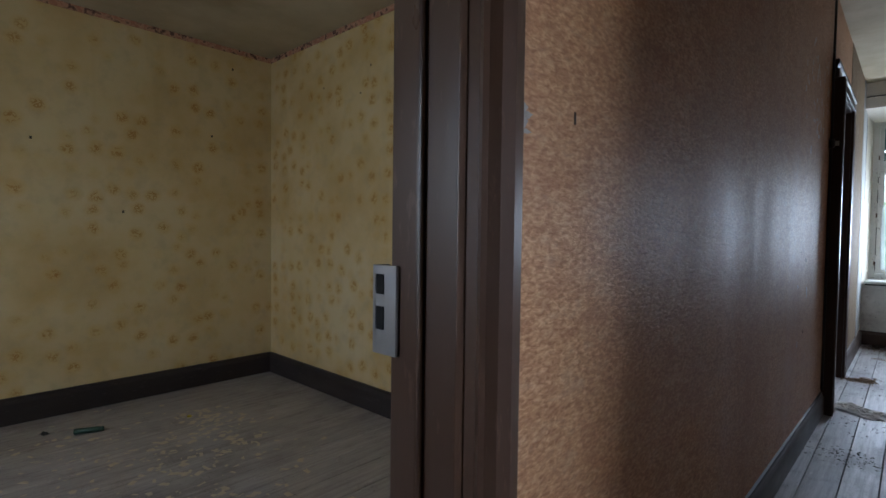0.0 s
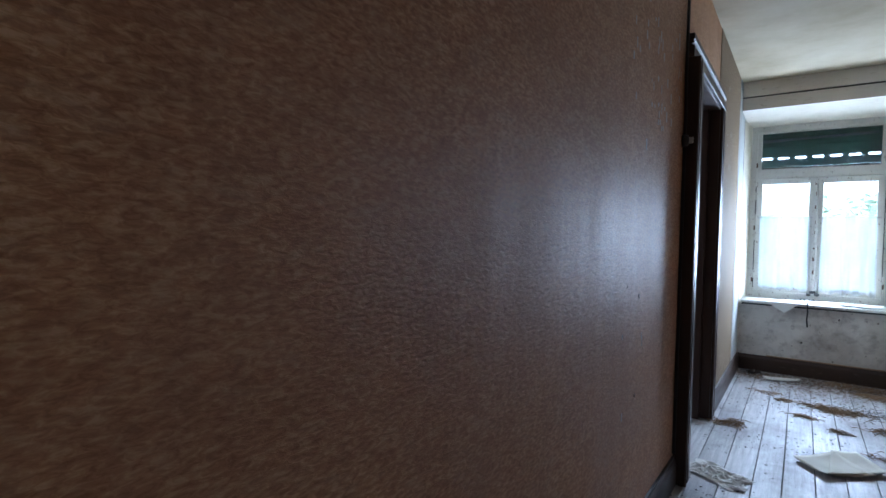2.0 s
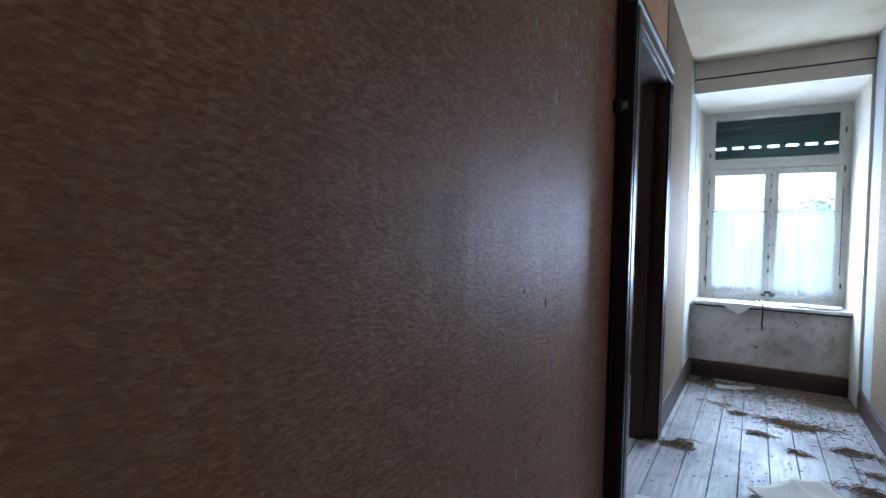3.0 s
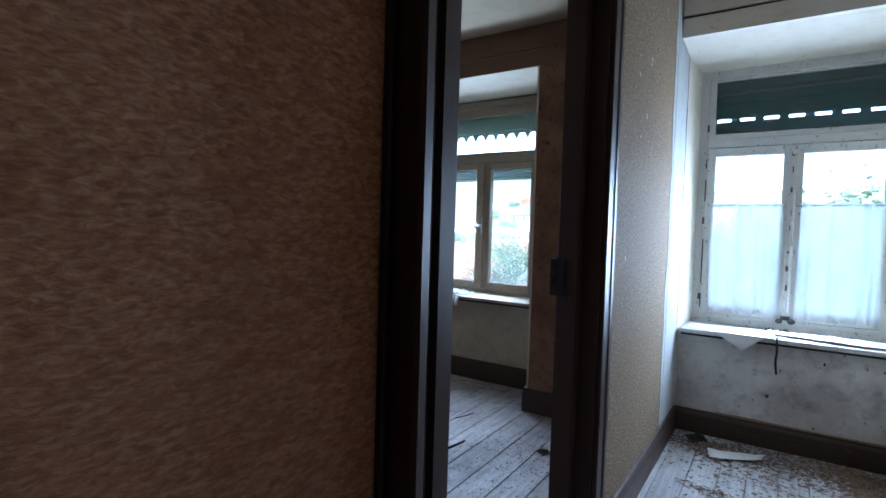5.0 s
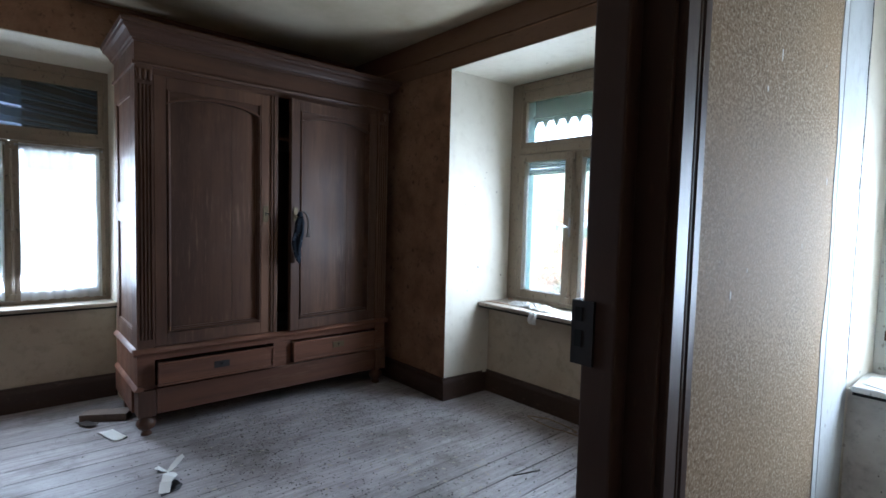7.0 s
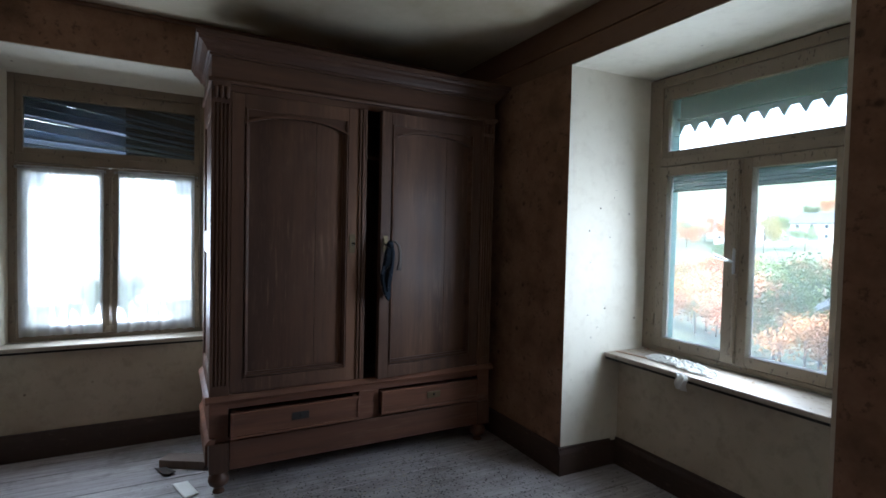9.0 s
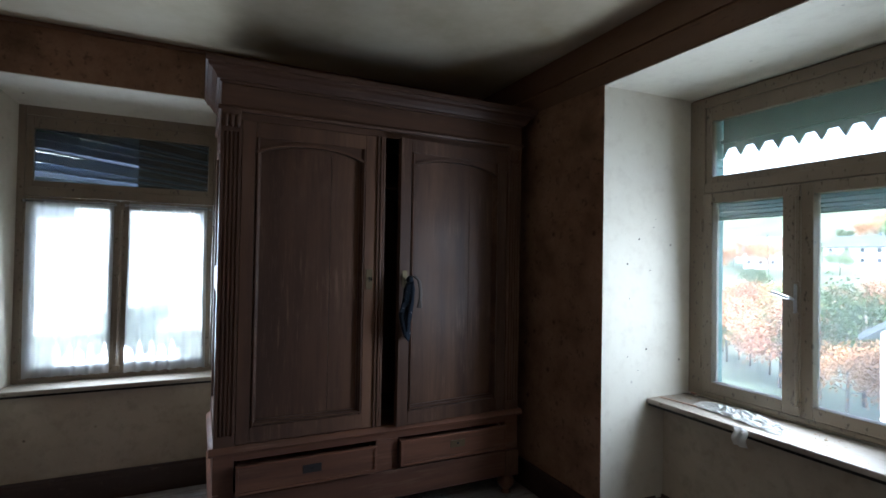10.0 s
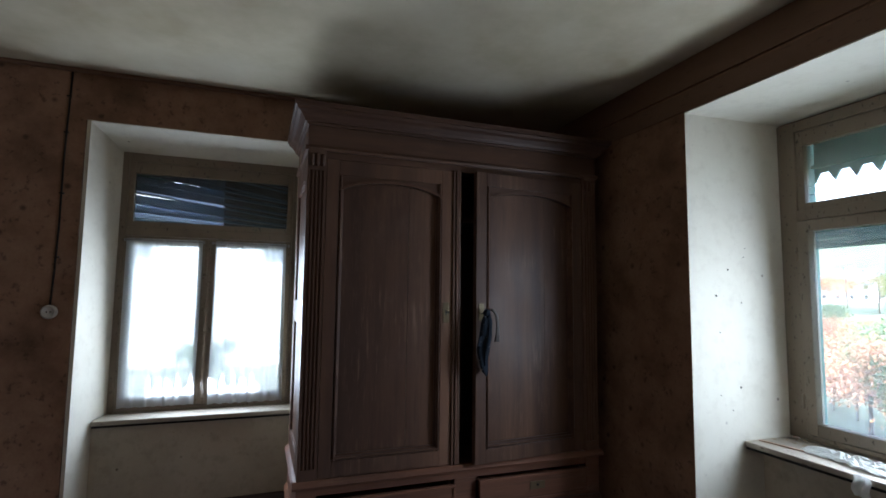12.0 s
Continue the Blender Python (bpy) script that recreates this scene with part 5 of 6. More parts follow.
def crumple(name, centre, rx, ry, h, material, label, category, seed, n=22):
    """A crumpled heap of sheet or cloth."""
    bm = bmesh.new()
    rnd = random.Random(seed)
    off = Vector((rnd.uniform(0, 20), rnd.uniform(0, 20), rnd.uniform(0, 20)))
    ring = []
    for i in range(n + 1):
        row = []
        for j in range(n + 1):
            u, v = 2 * i / n - 1, 2 * j / n - 1
            r = math.hypot(u, v)
            edge = 1 + 0.35 * noise.noise(Vector((u * 1.5, v * 1.5, 0)) + off)
            p = Vector((u * rx * edge, v * ry * edge, 0))
            rid = abs(noise.noise(Vector((u * 3.2, v * 3.2, 1)) + off)) + 0.5 * abs(noise.noise(Vector((u * 8, v * 8, 2)) + off))
            p.z = 0.002 + h * max(0.0, 1 - 0.55 * r * r) * rid * 1.6
            row.append(bm.verts.new(p))
        ring.append(row)
    for a, b in zip(ring, ring[1:]):
        for j in range(n):
            bm.faces.new((a[j], b[j], b[j + 1], a[j + 1]))
    ex = bmesh.ops.extrude_face_region(bm, geom=bm.faces[:])
    for v in ex["geom"]:
        if isinstance(v, bmesh.types.BMVert):
            v.co.z += 0.0015
    bmesh.ops.recalc_face_normals(bm, faces=bm.faces[:])
    return solid(name, bm, material, label, category, m=pose(*centre, 0, 0, rnd.uniform(-40, 40)))


GREY_RAG = plain("grey_dirty_fabric", (0.45, 0.43, 0.4), 0.9, 0, 0.6, 25)
crumple("crumpled_paper", (1.0, 6.5, 0.0), 0.15, 0.1, 0.02, PAPER, "crumpled dirty white paper on the hall floor", "paper", 4)
sheet("paper_sheet", ((1.07, 8.83), (1.345, 8.92), (1.325, 8.84), (1.10, 8.70)), 0.0, PAPER, "white torn paper lying in the window niche", "paper", 0.012, 8)
sheet("paper_sheet", ((-0.32, 7.60), (-0.25, 7.72), (-0.03, 7.66), (-0.02, 7.45)), 0.0, CREAM_CARD, "cream paper lying on the floor by the doorway", "paper", 0.015, 9)
sheet("sill_paper", ((1.30, 9.16), (1.62, 9.10), (1.66, 9.26), (1.33, 9.28)), 0.65, PAPER, "white paper scrap on the hall window sill", "paper", 0.01, 12)
sheet("sill_paper", ((1.60, 9.08), (1.88, 9.07), (1.90, 9.25), (1.62, 9.27)), 0.65, PAPER, "white paper scrap on the hall window sill", "paper", 0.012, 13)
bm = bmesh.new()
pts = [(0.90, 9.27, 0.653), (1.36, 9.27, 0.654), (1.36, 9.05, 0.654), (1.32, 9.026, 0.652), (1.205, 9.022, 0.562), (1.06, 9.026, 0.652), (0.90, 9.10, 0.653)]
v0 = [bm.verts.new(p) for p in pts]
v1 = [bm.verts.new((p[0], p[1] - 0.0012, p[2] + 0.0015)) for p in pts]
for q in (v0, v1):
    bm.faces.new((q[0], q[1], q[2], q[6]))
    bm.faces.new((q[2], q[3], q[5], q[6]))
    bm.faces.new((q[3], q[4], q[5]))
bmesh.ops.recalc_face_normals(bm, faces=bm.faces[:])
solid("sill_paper", bm, PAPER, "white paper folded over the edge of the hall sill", "paper")
solid("strap", tube(bmesh.new(), [(1.372, 9.03, 0.665), (1.372, 9.012, 0.645), (1.375, 9.016, 0.58), (1.37, 9.022, 0.52), (1.377, 9.03, 0.452)], 0.006, 6), CABLE, "thin black strap hanging from the hall sill", "strap")
bm = bmesh.new()
rnd = random.Random(21)
for i in range(7):
    lathe(bm, [(0.003, 0), (0.012 * rnd.uniform(0.7, 1.3), 0.008), (0.01, 0.02), (0.003, 0.026)], (1.37 + rnd.uniform(-0.05, 0.08), 9.28 + rnd.uniform(-0.03, 0.02), 0.65), 8)
tagged(solid("rusty_fittings", bm, IRON, "small heap of dark rusty fittings on the sill", "debris"), kind="stuff")

# cable and switch by the second doorway
sw = thing("light_switch", pose(0.838, 6.214, 1.655), "round black rotary light switch with its surface cable", "switch")
part("base", lathe(bmesh.new(), [(0.03, 0), (0.03, 0.01), (0.026, 0.022), (0.016, 0.028)]), CABLE, sw, at=pose(0, 0, 0, 0, 90, 0))
part("knob", boxes((0.026, 0.046, -0.005, 0.005, -0.014, 0.014), bevel=0.003), PLASTIC, sw, "pale toggle")
part("cable", tube(bmesh.new(), [(0.008, 0, 0.02), (0.01, -0.002, 0.1), (0.008, -0.012, 0.3), (0.008, -0.006, 0.6), (0.008, 0.0, 0.92)], 0.007), CABLE, sw)
# narrow black strip beside the casing, from the switch down
part("conduit", boxes((-0.003, 0.012, 0.016, 0.03, -1.5, -0.01), bevel=0.004), CABLE, sw, "black strip down to the baseboard")


def socket():
    root = thing("power_socket", pose(B_W, 5.778, 1.267), "round ivory surface socket on the wall", "socket")
    part("body", lathe(bmesh.new(), [(0.036, 0), (0.036, 0.018), (0.032, 0.026), (0.026, 0.026), (0.024, 0.016)]), PLASTIC, root, at=pose(0, 0, 0, 0, 90, 0))
    for y in (-0.009, 0.009):
        part("contact_hole", lathe(bmesh.new(), [(0.0035, 0), (0.0035, 0.003)], seg=10), BLACK, root, at=pose(0.016, y, 0, 0, 90, 0))
    part("cable", tube(bmesh.new(), [(0.006, 0.0, 0.03), (0.005, 0.006, 0.2), (0.005, 0.012, 0.45), (0.005, 0.01, 0.8), (0.005, 0.02, 1.29)], 0.005), IRON, root, "dark surface cable")
    for z in (0.28, 0.62, 0.95, 1.15):
        part("clip", boxes((0.0, 0.013, 0.002, 0.024, z, z + 0.008), bevel=0.002), IRON, root)


socket()

# ---- chips, nail holes and torn plaster on the walls ----
CHIP = plain("white_plaster_chip", (0.72, 0.7, 0.64), 0.9)
rnd = random.Random(31)
bm = bmesh.new()
for i in range(46):
    y, z = rnd.choice(((5.80, 1.75), (5.55, 1.85), (5.72, 1.95), (6.0, 1.9))), 0
    cy, cz = y[0] + rnd.gauss(0, 0.09), y[1] + rnd.gauss(0, 0.13)
    h, w = rnd.uniform(0.006, 0.022), rnd.uniform(0.003, 0.007)
    if 5.3 < cy < 6.2:
        box(bm, PART_T - 0.001, PART_T + 0.0006, cy - w, cy + w, cz - h, cz + h)
for cy, cz, h in ((5.626, 0.80, 0.02), (5.38, 0.85, 0.008), (5.40, 0.565, 0.014), (5.62, 0.82, 0.012), (5.45, 1.69, 0.012), (5.81, 1.72, 0.02)):
    box(bm, PART_T - 0.001, PART_T + 0.0006, cy - 0.004, cy + 0.004, cz - h, cz + h)
for i in range(14):
    cy, cz = rnd.uniform(7.5, 8.6), rnd.uniform(1.1, 2.4)
    h = rnd.uniform(0.004, 0.02)
    poly = [(cy + h * 0.35 * rnd.uniform(0.5, 1) * math.cos(q), cz + h * rnd.uniform(0.5, 1) * math.sin(q)) for q in (0, 1, 2, 3.1, 4.2, 5.2)]
    sweep(bm, poly, lambda a, b, s: (s, a, b), 0.8415, 0.8424)
askew(solid("wall_chips", bm, CHIP, "white chips where the wallpaper is scratched through", "chips", "stuff"))
bm = bmesh.new()
for x0, cy, cz, h in ((PART_T, 5.568, 0.976, 0.009), (PART_T, 5.55, 0.607, 0.007), (PART_T, 3.21, 1.302, 0.011), (0.846, 9.13, 1.62, 0.05), (0.846, 9.05, 1.47, 0.022), (PART_T, 5.42, 1.02, 0.004)):
    box(bm, x0 - 0.001, x0 + 0.0008, cy - 0.003, cy + 0.003, cz - h, cz + h)
left, right = [], []
for i in range(70):
    cz = 0.66 + i * 0.0238
    cy = 9.068 + 0.012 * noise.noise(Vector((cz * 5, 4, 1))) + 0.004 * noise.noise(Vector((cz * 40, 1, 7)))
    w = max(0.0008, 0.0035 + 0.006 * noise.noise(Vector((cz * 11, 9, 3))) + (0.006 if 1.9 < cz < 2.0 or 1.62 < cz < 1.7 else 0))
    left.append((cy - w, cz))
    right.append((cy + w * 0.6, cz))
for (a0, a1), (b0, b1) in zip(zip(left, left[1:]), zip(right, right[1:])):
    sweep(bm, [a0, a1, b1, b0], lambda a, b, s: (s, a, b), 0.8455, 0.8474)
for i in range(9):
    cz, cy = rnd.uniform(0.8, 2.0), rnd.uniform(NORTH + 0.05, 9.3)
    x = NN[0] + 0.004 + (cy - NORTH) * 0.065
    r = rnd.choice((0.0012, 0.0016, 0.0028))
    box(bm, x - 0.004, x + 0.001, cy - r, cy + r, cz - r * 1.5, cz + r * 1.5)
for cy, cz in ((3.9, 1.75), (3.35, 1.2), (2.9, 1.6), (4.05, 2.25)):
    box(bm, Y_W - 0.001, Y_W + 0.0015, cy - 0.006, cy + 0.006, cz - 0.008, cz + 0.008)
for cx, cz in ((-1.7, 2.05), (-1.3, 1.95), (-1.2, 2.1)):
    box(bm, cx - 0.006, cx + 0.006, Y_N - 0.0015, Y_N + 0.001, cz - 0.004, cz + 0.004)
for i in range(14):
    cx, cz, r = rnd.uniform(0.9, 1.9), rnd.uniform(0.2, 0.6), rnd.choice((0.003, 0.005, 0.01))
    lathe(bm, [(r, 0), (r * 0.8, 0.003)], (0, 0, 0), 7)
    bmesh.ops.transform(bm, matrix=pose(cx, 9.0995, cz, 90, 0, rnd.uniform(0, 90)), verts=bm.verts[-14:])
askew(solid("wall_holes", bm, DUST, "dark nail holes, cracks and chipped spots in the walls", "holes", "stuff"))
# torn edge: bare plaster beyond the wallpaper
bm = bmesh.new()
zs = [TOP * i / 26 for i in range(27)]
edge = [8.69 - 0.03 - 0.035 * abs(math.sin(2.1 * z + 0.4)) + 0.02 * noise.noise(Vector((z * 4, 1, 2))) for z in zs]
prof = [(e, z) for e, z in zip(edge, zs)] + [(8.69, TOP), (8.69, 0.0)]
sweep(bm, prof, lambda a, b, s: (s, a, b), 0.8415, 0.8445)
solid("torn_plaster", bm, PIER, "bare plaster strip beside torn wallpaper", "plaster", "structure")
flap = bmesh.new()
rnd = random.Random(71)
for y, z, dy, dz, out in ((3.036, 1.292, 0.03, 0.016, 0.006), (3.034, 1.281, 0.044, 0.012, 0.011), (3.036, 1.268, 0.03, 0.014, 0.007), (3.05, 1.258, 0.026, 0.008, 0.002)):
    v = [flap.verts.new(p) for p in ((PART_T, y, z), (PART_T + out, y + dy * 0.35, z + dz * rnd.uniform(0.3, 0.8)), (PART_T + 0.001, y + dy, z + dz * rnd.uniform(-0.2, 0.4)), (PART_T + out * 0.7, y + dy * 0.5, z - dz * 0.6), (PART_T, y, z - dz * 0.5))]
    for t in ((0, 1, 3), (1, 2, 3), (0, 3, 4)):
        flap.faces.new([v[i] for i in t])
askew(solid("wallpaper_flap", flap, GREY_RAG, "small torn wallpaper flap beside the door frame", "wallpaper", "structure"))

# peeled strip along the hall baseboard
solid("peeled_strip", boxes((1.08, HALL_E - 0.06, 9.082, 9.0995, 0.142, 0.152), bevel=0.003), STRAW, "peeled brown paper edge along the baseboard", "trim", "structure")


# ---- loose dirt ----
def litter(name, spots, material, label, size, seed, flat=0.35, z=0.0):
    """Many small flakes scattered round (x, y, spread, count)."""
    rnd = random.Random(seed)
    verts, faces = [], []
    for x, y, sp, n in spots:
        for i in range(n):
            c = Vector((x + rnd.gauss(0, sp), y + rnd.gauss(0, sp * 0.6), z))
            if c.y > 9.07 and c.x > 0.7:
                continue
            r = size * rnd.uniform(0.4, 1.5)
            a = rnd.uniform(0, 6.28)
            u = Vector((math.cos(a), math.sin(a), 0)) * r
            w = Vector((-u.y, u.x, 0)) * rnd.uniform(0.25, 0.8)
            up = Vector((0, 0, r * flat * rnd.uniform(0.4, 1.4)))
            k = len(verts)
            lift = Vector((0, 0, 0.0006))
            verts += [c - u - w + lift, c + u - w * rnd.uniform(0.3, 1) + lift, c + u * rnd.uniform(0.4, 1) + w + lift, c - u * 0.7 + w + lift, c + up]
            faces += [(k + 3, k + 2, k + 1, k), (k, k + 1, k + 4), (k + 1, k + 2, k + 4), (k + 2, k + 3, k + 4), (k + 3, k, k + 4)]
    me = bpy.data.meshes.new(name)
    me.from_pydata([tuple(v) for v in verts], [], faces)
    me.materials.append(material)
    return tagged(new(name, me), label, "debris", kind="stuff")


def straw(name, spots, seed, label):
    """Tufts of fine straws."""
    rnd = random.Random(seed)
    bm = bmesh.new()
    for x, y, sp, n in spots:
        for i in range(n):
            p = Vector((x + rnd.gauss(0, sp), min(9.06, y + rnd.gauss(0, sp * 0.55)), 0.003))
            a, ln = rnd.uniform(0, 6.28), rnd.uniform(0.012, 0.045)
            d = Vector((math.cos(a), math.sin(a), 0)) * ln
            h = rnd.uniform(0, 0.016)
            q = [p - d, p + Vector((0, 0, h)), p + d]
            s = Vector((-d.y, d.x, 0)).normalized() * rnd.uniform(0.0008, 0.002)
            vs = [[bm.verts.new(k + t) for t in (-s, s, Vector((0, 0, 0.002)))] for k in q]
            for m0, m1 in zip(vs, vs[1:]):
                for j in range(3):
                    bm.faces.new((m0[j], m0[(j + 1) % 3], m1[(j + 1) % 3], m1[j]))
    return solid(name, bm, STRAW, label, "straw", "stuff")


straw("straw_litter", [(0.953, 7.348, 0.045, 90), (1.0, 7.42, 0.03, 40), (1.364, 7.825, 0.035, 70), (1.573, 8.107, 0.09, 260), (1.48, 8.15, 0.06, 90), (1.81, 7.269, 0.06, 160), (1.245, 8.166, 0.03, 50), (1.85, 8.7, 0.08, 220), (1.70, 8.95, 0.12, 200),
                       (1.15, 8.3, 0.05, 40), (1.82, 7.8, 0.06, 110), (1.88, 7.5, 0.04, 60), (1.55, 7.62, 0.03, 40)], 41, "dry straw and dirt tufts scattered over the hall floor")
litter("niche_dust", [(1.4, 8.95, 0.3, 1500), (1.05, 8.9, 0.1, 500), (1.8, 8.8, 0.12, 700), (1.5, 8.6, 0.3, 500)], plain("brown_floor_dust", (0.16, 0.11, 0.075), 0.95, 0, 0.6, 50), "brown dust and crumbs lying thick in the window niche", 0.01, 47, 0.12)
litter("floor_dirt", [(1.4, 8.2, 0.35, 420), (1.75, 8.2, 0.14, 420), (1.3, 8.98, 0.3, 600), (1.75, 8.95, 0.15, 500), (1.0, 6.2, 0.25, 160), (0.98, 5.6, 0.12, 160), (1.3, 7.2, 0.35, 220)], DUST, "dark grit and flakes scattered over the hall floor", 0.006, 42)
# the dense spots by the wardrobe also darken the boards as its shade
litter("floor_dirt", [(0.276, 8.2, 0.16, 420), (0.2, 7.95, 0.2, 300), (-0.2, 8.4, 0.5, 260), (-1.2, 7.7, 0.7, 700), (-0.6, 7.9, 0.5, 500), (-0.5, 9.0, 0.4, 400), (-1.0, 8.6, 0.4, 300), (-0.6, 9.05, 0.35, 160), (0.3, 7.6, 0.2, 200), (-1.55, 7.5, 0.3, 900), (-1.6, 8.1, 0.25, 900), (-1.3, 8.5, 0.25, 500), (-1.0, 7.3, 0.6, 500)], DUST, "dark grit and flakes over the floorboards, thickened as shade by the wardrobe", 0.0045, 43)
litter("pale_flakes", [(-1.45, 3.55, 0.22, 90), (-1.75, 3.6, 0.12, 50), (-1.2, 3.2, 0.4, 110), (-0.8, 3.3, 0.35, 70), (-1.7, 2.8, 0.4, 60), (-0.3, 3.1, 0.4, 40)], plain("pale_plaster_flakes", (0.62, 0.55, 0.4), 0.9), "pale plaster flakes scattered over the floorboards", 0.017, 44, 0.08)
litter("pale_flakes", [(-1.92, 7.6, 0.12, 30), (-0.785, 8.03, 0.1, 18), (-1.2, 7.9, 0.5, 160), (-0.3, 8.0, 0.4, 90), (-0.44, 8.27, 0.2, 22), (-1.5, 7.3, 0.3, 50), (-1.65, 7.9, 0.2, 60), (-0.8, 7.5, 0.5, 90)], plain("pale_dust_flakes", (0.4, 0.36, 0.3), 0.9), "pale flakes scattered on the floorboards before the wardrobe", 0.008, 45, 0.08)
litter("sill_crumbs", [(-0.55, 9.2, 0.12, 26), (-1.2, 9.28, 0.05, 20)], STRAW, "crumbs and plaster bits on the window sill", 0.006, 46, 0.4, 0.682)
crumple("dirt_heap", (1.0, 8.97, 0.0), 0.05, 0.05, 0.04, DUST, "small heap of dark dirt in the niche corner", "debris", 14, 10)
crumple("dirt_heap", (0.33, 8.23, 0.0), 0.035, 0.03, 0.02, DUST, "small dark clump of dirt on the floorboards", "debris", 15, 10)

# ---- small things: wardrobe room ----
sheet("card", ((-2.137, 6.825), (-2.137, 6.902), (-1.975, 6.95), (-1.95, 6.885)), 0.0, PAPER, "white card lying beside the wardrobe foot", "card", 0.004, 22, 6)
sheet("dark_scrap", ((-2.36, 6.74), (-2.35, 6.80), (-2.26, 6.85), (-2.25, 6.79)), 0.0, DUST, "black scrap of paper lying on the floorboards", "scrap", 0.01, 23, 6)
solid("wood_block", boxes((-0.13, 0.13, -0.05, 0.05, 0, 0.045), bevel=0.004), painted("raw_grey_wood", (0.16, 0.12, 0.095), (0.08, 0.06, 0.05), 0.7), "rough wooden block lying by the wardrobe", "wood block", m=pose(-2.36, 6.90, 0, 0, 0, 60))
TORN_BLACK = plain("black_coated_paper", (0.012, 0.013, 0.013), 0.45)


def folded(bm, rows, thick=0.0012):
    """A strip of stiff paper through rows of (left, right) points, with some thickness; white above, black below."""
    up = [[bm.verts.new(p) for p in r] for r in rows]
    lo = [[bm.verts.new((p[0], p[1], p[2] - thick)) for p in r] for r in rows]
    for a, b, c, d in zip(up, up[1:], lo, lo[1:]):
        bm.faces.new((a[0], a[1], b[1], b[0]))
        bm.faces.new((c[0], d[0], d[1], c[1])).material_index = 1
        for i in (0, 1):
            bm.faces.new((a[i], b[i], d[i], c[i])).material_index = 1
    for u, l in ((up[0], lo[0]), (up[-1], lo[-1])):
        bm.faces.new((u[0], l[0], l[1], u[1])).material_index = 1
    bmesh.ops.recalc_face_normals(bm, faces=bm.faces[:])
    return bm


# one torn strip twisted like a bow, its two ends lifted, and a folded piece beside it
bow = folded(bmesh.new(), [((-1.475, 6.985, 0.012), (-1.462, 6.978, 0.012)), ((-1.48, 7.0, 0.016), (-1.44, 6.992, 0.012)), ((-1.455, 7.018, 0.008), (-1.425, 7.012, 0.006)), ((-1.425, 7.03, 0.004), (-1.405, 7.028, 0.003)),
                            ((-1.45, 7.05, 0.016), (-1.415, 7.052, 0.004)), ((-1.475, 7.085, 0.034), (-1.445, 7.09, 0.018)), ((-1.485, 7.112, 0.044), (-1.465, 7.118, 0.034))])
solid("torn_paper", bow, [PAPER, TORN_BLACK], "torn white paper strip with black back, twisted like a bow", "paper")
body = folded(bmesh.new(), [((-1.395, 7.022, 0.01), (-1.375, 7.05, 0.012)), ((-1.345, 6.992, 0.03), (-1.315, 7.05, 0.022)), ((-1.29, 6.972, 0.016), (-1.272, 7.03, 0.034)), ((-1.275, 6.965, 0.03), (-1.255, 7.01, 0.028)), ((-1.212, 6.945, 0.006), (-1.2, 6.99, 0.005))])
solid("torn_paper", body, [PAPER, TORN_BLACK], "torn white paper piece folded over", "paper")
solid("torn_paper", folded(bmesh.new(), [((-1.33, 7.0, 0.003), (-1.3, 7.045, 0.004)), ((-1.26, 6.97, 0.003), (-1.225, 7.05, 0.012)), ((-1.19, 6.95, 0.002), (-1.205, 7.03, 0.004))]), [TORN_BLACK, TORN_BLACK], "torn black paper piece lying on the boards", "paper")
solid("pencil_stick", tube(bmesh.new(), [(-0.118, 7.935, 0.006), (-0.094, 8.09, 0.006)], 0.006, 6), TORN_BLACK, "short black stick lying on the floorboards", "stick")
solid("wire_loop", tube(bmesh.new(), [(-0.6 + 0.16 * math.cos(a) + 0.03 * math.sin(3 * a), 9.04 + 0.05 * math.sin(a), 0.004) for a in [i * 0.3 for i in range(20)]] + [(-0.35, 9.02, 0.004), (-0.28, 9.08, 0.004)], 0.003, 6), STRAW, "loop of thin brown wire on the floor", "wire")
solid("twig", tube(bmesh.new(), [(-0.32, 8.35, 0.004), (-0.29, 8.42, 0.008), (-0.27, 8.5, 0.004)], 0.003, 6), DUST, "small dark curled twig on the floorboards", "twig")
solid("wood_splint", boxes((-0.11, 0.11, -0.006, 0.006, 0, 0.006), bevel=0.001), painted("raw_pale_wood", (0.4, 0.28, 0.2), (0.3, 0.2, 0.15), 0.7), "thin wooden splint lying on the sill", "splint", m=pose(-1.19, 9.16, 0.682, 0, 0, 8))
LACE_RAG = cloth("crumpled_grey_lace", (0.8, 0.8, 0.76), 0.25, 0.1)
lace = crumple("lace_cloth", (-0.90, 9.20, 0.682), 0.2, 0.065, 0.032, LACE_RAG, "crumpled white lace cloth on the window sill", "cloth", 33, 34)
lace.matrix_basis = pose(-0.90, 9.21, 0.682, 0, 0, -6)
bm = bmesh.new()
prev = None
rnd = random.Random(5)
for i in range(9):
    v = i / 8
    row = [bm.verts.new((-0.80 + 0.06 * (u - 0.5) + 0.006 * math.sin(7 * v), 9.066 - 0.006 - 0.006 * math.sin(9 * u + 3 * v), 0.69 - 0.085 * v)) for u in [k / 8 for k in range(9)]]
    if prev:
        for j in range(8):
            bm.faces.new((prev[j], prev[j + 1], row[j + 1], row[j]))
    prev = row
o = part("hanging_end", bm, LACE_RAG)
o.parent = lace
o.matrix_parent_inverse = lace.matrix_basis.inverted()

# the cloth tie on the wardrobe key
k = Mat("navy_dotted_fabric", rough=0.9, spec=0.1)
k.color(k.mix(k.mask(k.voronoi(60), 0.17, 0.11), (0.02, 0.026, 0.036), (0.34, 0.35, 0.36)))
NAVY = k.m


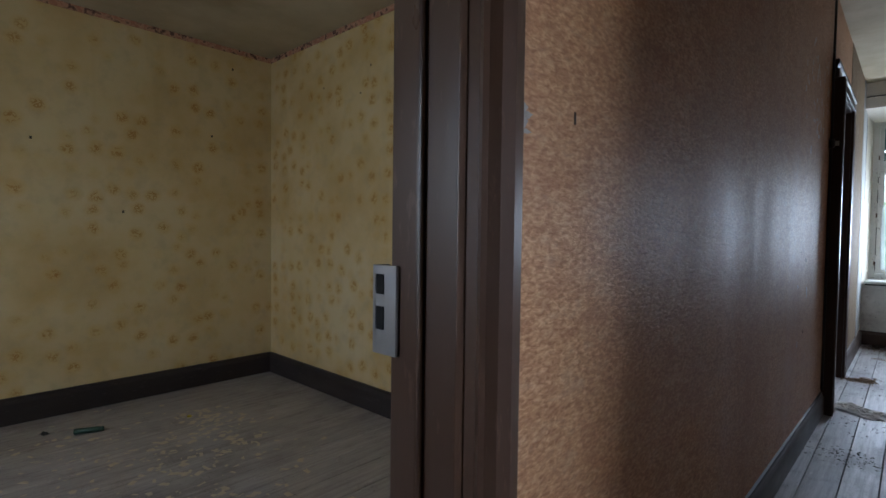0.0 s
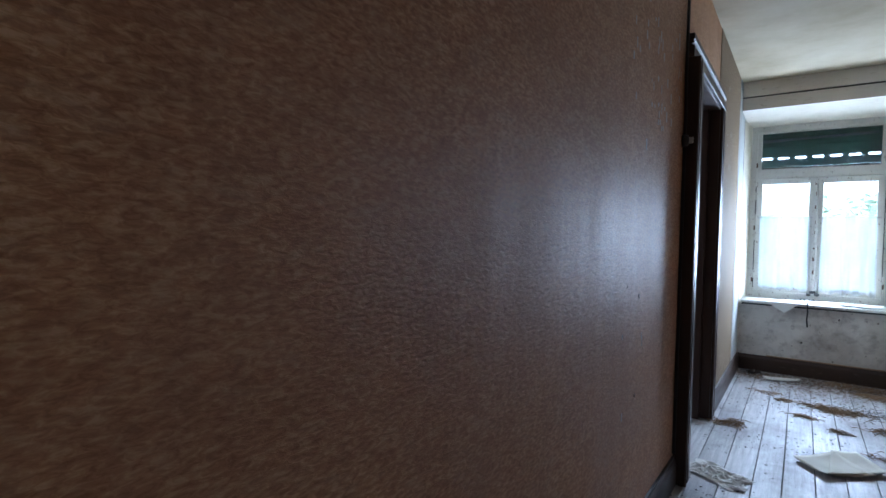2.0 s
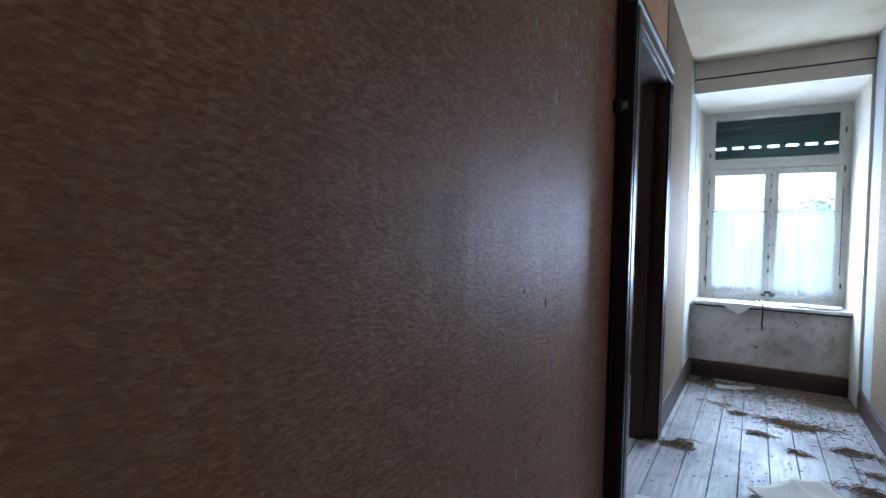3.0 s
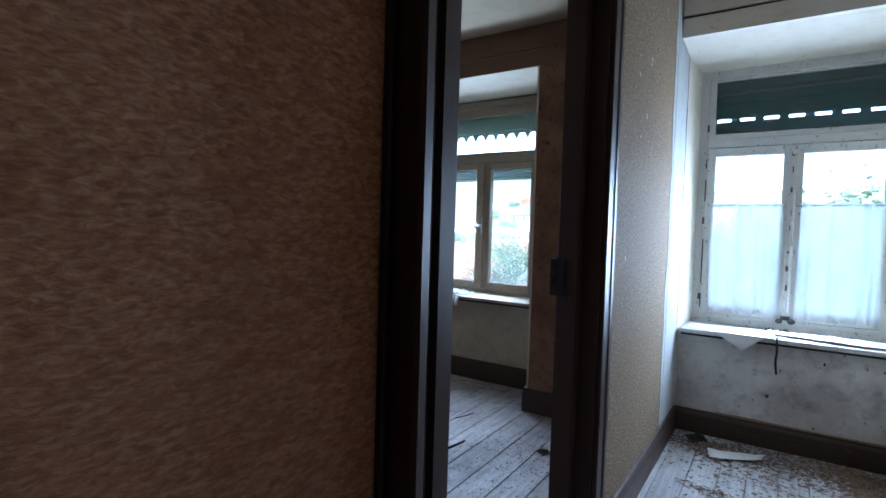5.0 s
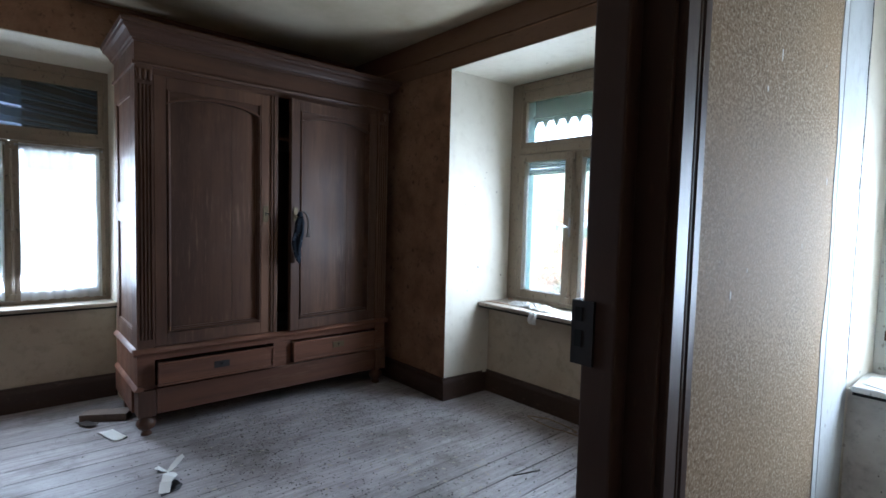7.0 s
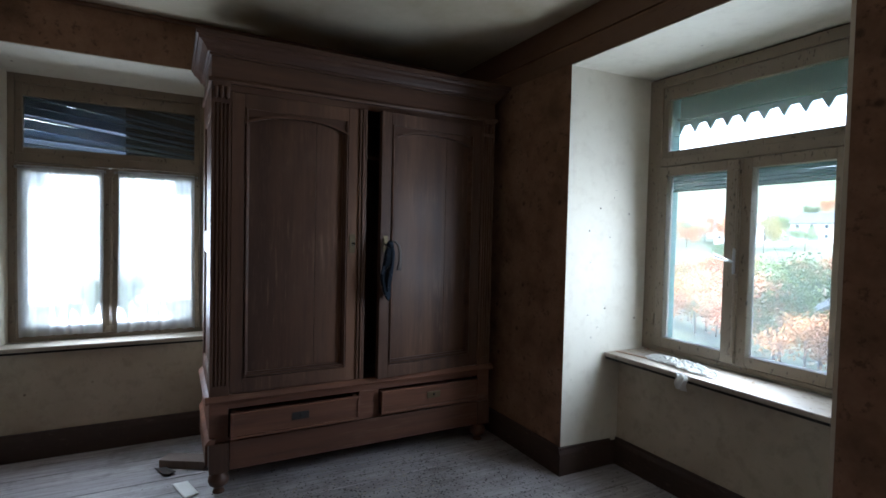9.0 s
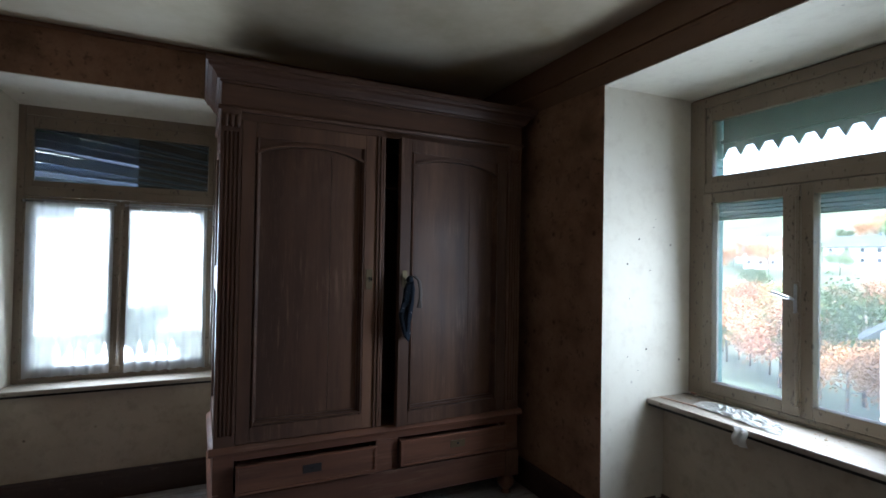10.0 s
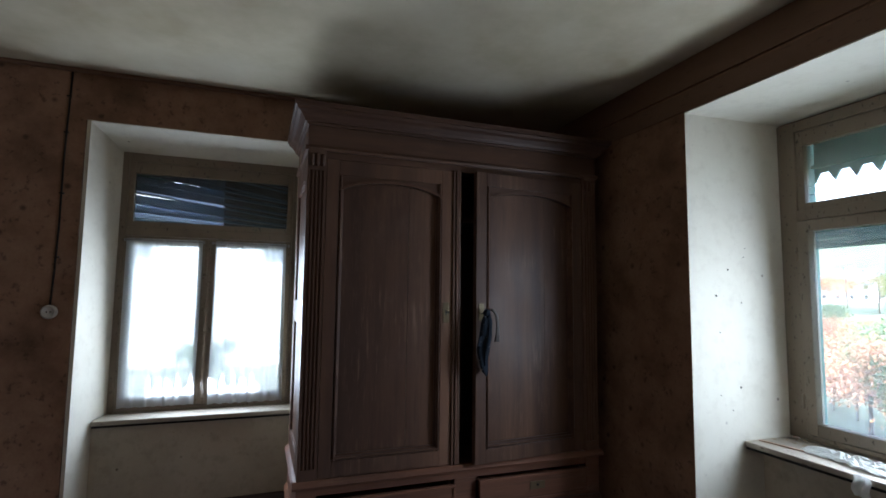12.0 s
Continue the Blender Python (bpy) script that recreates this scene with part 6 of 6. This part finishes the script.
def ribbon(bm, pts, widths, turn, fold=0.012):
    """A strip of cloth folded along its length, with some thickness."""
    rows = []
    for i, (p, w) in enumerate(zip(pts, widths)):
        d = Vector((0.5 * math.sin(turn + 0.9 * i), 1, 0.12 * math.sin(2 * i))).normalized() * w
        front = [Vector(p) + d * s + Vector((fold * q * min(1, w / 0.03), 0, 0)) for s, q in ((-0.5, 0), (-0.28, 1), (-0.05, 0.1), (0.2, 0.9), (0.5, -0.2))]
        back = [v - Vector((0.0022, 0, 0)) for v in front[::-1]]
        rows.append([bm.verts.new(v) for v in front + back])
    for a, b in zip(rows, rows[1:]):
        for j in range(10):
            f = bm.faces.new((a[j], a[(j + 1) % 10], b[(j + 1) % 10], b[j]))
            f.smooth = True
    bm.faces.new(rows[0])
    bm.faces.new(rows[-1][::-1])
    bmesh.ops.recalc_face_normals(bm, faces=bm.faces[:])
    return bm


GREY_CLOTH = plain("grey_brown_fabric", (0.1, 0.085, 0.075), 0.9)
tie = thing("fabric_tie", pose(-1.845, 7.907, 1.29), "navy dotted fabric strip knotted to the wardrobe key", "fabric")
part("long_end", ribbon(bmesh.new(), [(0.012, 0.004, 0.0), (0.022, -0.008, -0.05), (0.024, -0.012, -0.11), (0.02, -0.022, -0.19), (0.018, -0.012, -0.26), (0.016, -0.004, -0.30), (0.014, 0.004, -0.325)], [0.02, 0.042, 0.05, 0.066, 0.06, 0.052, 0.006], 0.3, 0.02), NAVY, tie)
part("long_end", ribbon(bmesh.new(), [(0.02, 0.01, 0.0), (0.032, 0.014, -0.05), (0.034, 0.01, -0.12), (0.03, -0.002, -0.2), (0.026, -0.01, -0.27)], [0.02, 0.032, 0.034, 0.046, 0.014], 2.2, 0.018), NAVY, tie)
part("short_end", ribbon(bmesh.new(), [(0.014, 0.0, 0.01), (0.028, 0.024, 0.02), (0.03, 0.05, -0.005), (0.026, 0.062, -0.05), (0.022, 0.064, -0.1), (0.018, 0.06, -0.15)], [0.016, 0.02, 0.02, 0.024, 0.03, 0.034], 1.4, 0.008), GREY_CLOTH, tie, "grey side of the fabric strip")
part("knot", lathe(bmesh.new(), [(0.004, -0.02), (0.015, -0.012), (0.019, 0.002), (0.013, 0.014), (0.004, 0.02)], (0.018, 0.002, 0.0), 10), NAVY, tie)

# ---- small things: yellow room ----
GREEN_PL = plain("dark_green_plastic", (0.02, 0.07, 0.05), 0.4)
tb = thing("green_tube", pose(-1.967, 3.058, 0.016, 0, 0, 66), "dark green tube lying on the floorboards", "tube")
part("body", lathe(bmesh.new(), [(0.013, -0.06), (0.015, -0.058), (0.015, 0.05), (0.012, 0.06)]), GREEN_PL, tb, at=pose(0, 0, 0, 0, 90, 0))
part("cap", lathe(bmesh.new(), [(0.0125, 0.0), (0.0125, 0.012), (0.01, 0.014)]), GREEN_PL, tb, at=pose(0.06, 0, 0, 0, 90, 0))
solid("bottle_cap", lathe(bmesh.new(), [(0.012, 0), (0.012, 0.008), (0.01, 0.01)], seg=14), plain("yellow_plastic", (0.6, 0.5, 0.03), 0.4), "small yellow bottle cap on the floorboards", "cap", m=pose(-1.835, 3.527, 0))
crumple("black_bit", (-2.1, 2.894, 0), 0.02, 0.015, 0.02, TORN_BLACK, "small black scrap on the floorboards", "scrap", 51, 6)
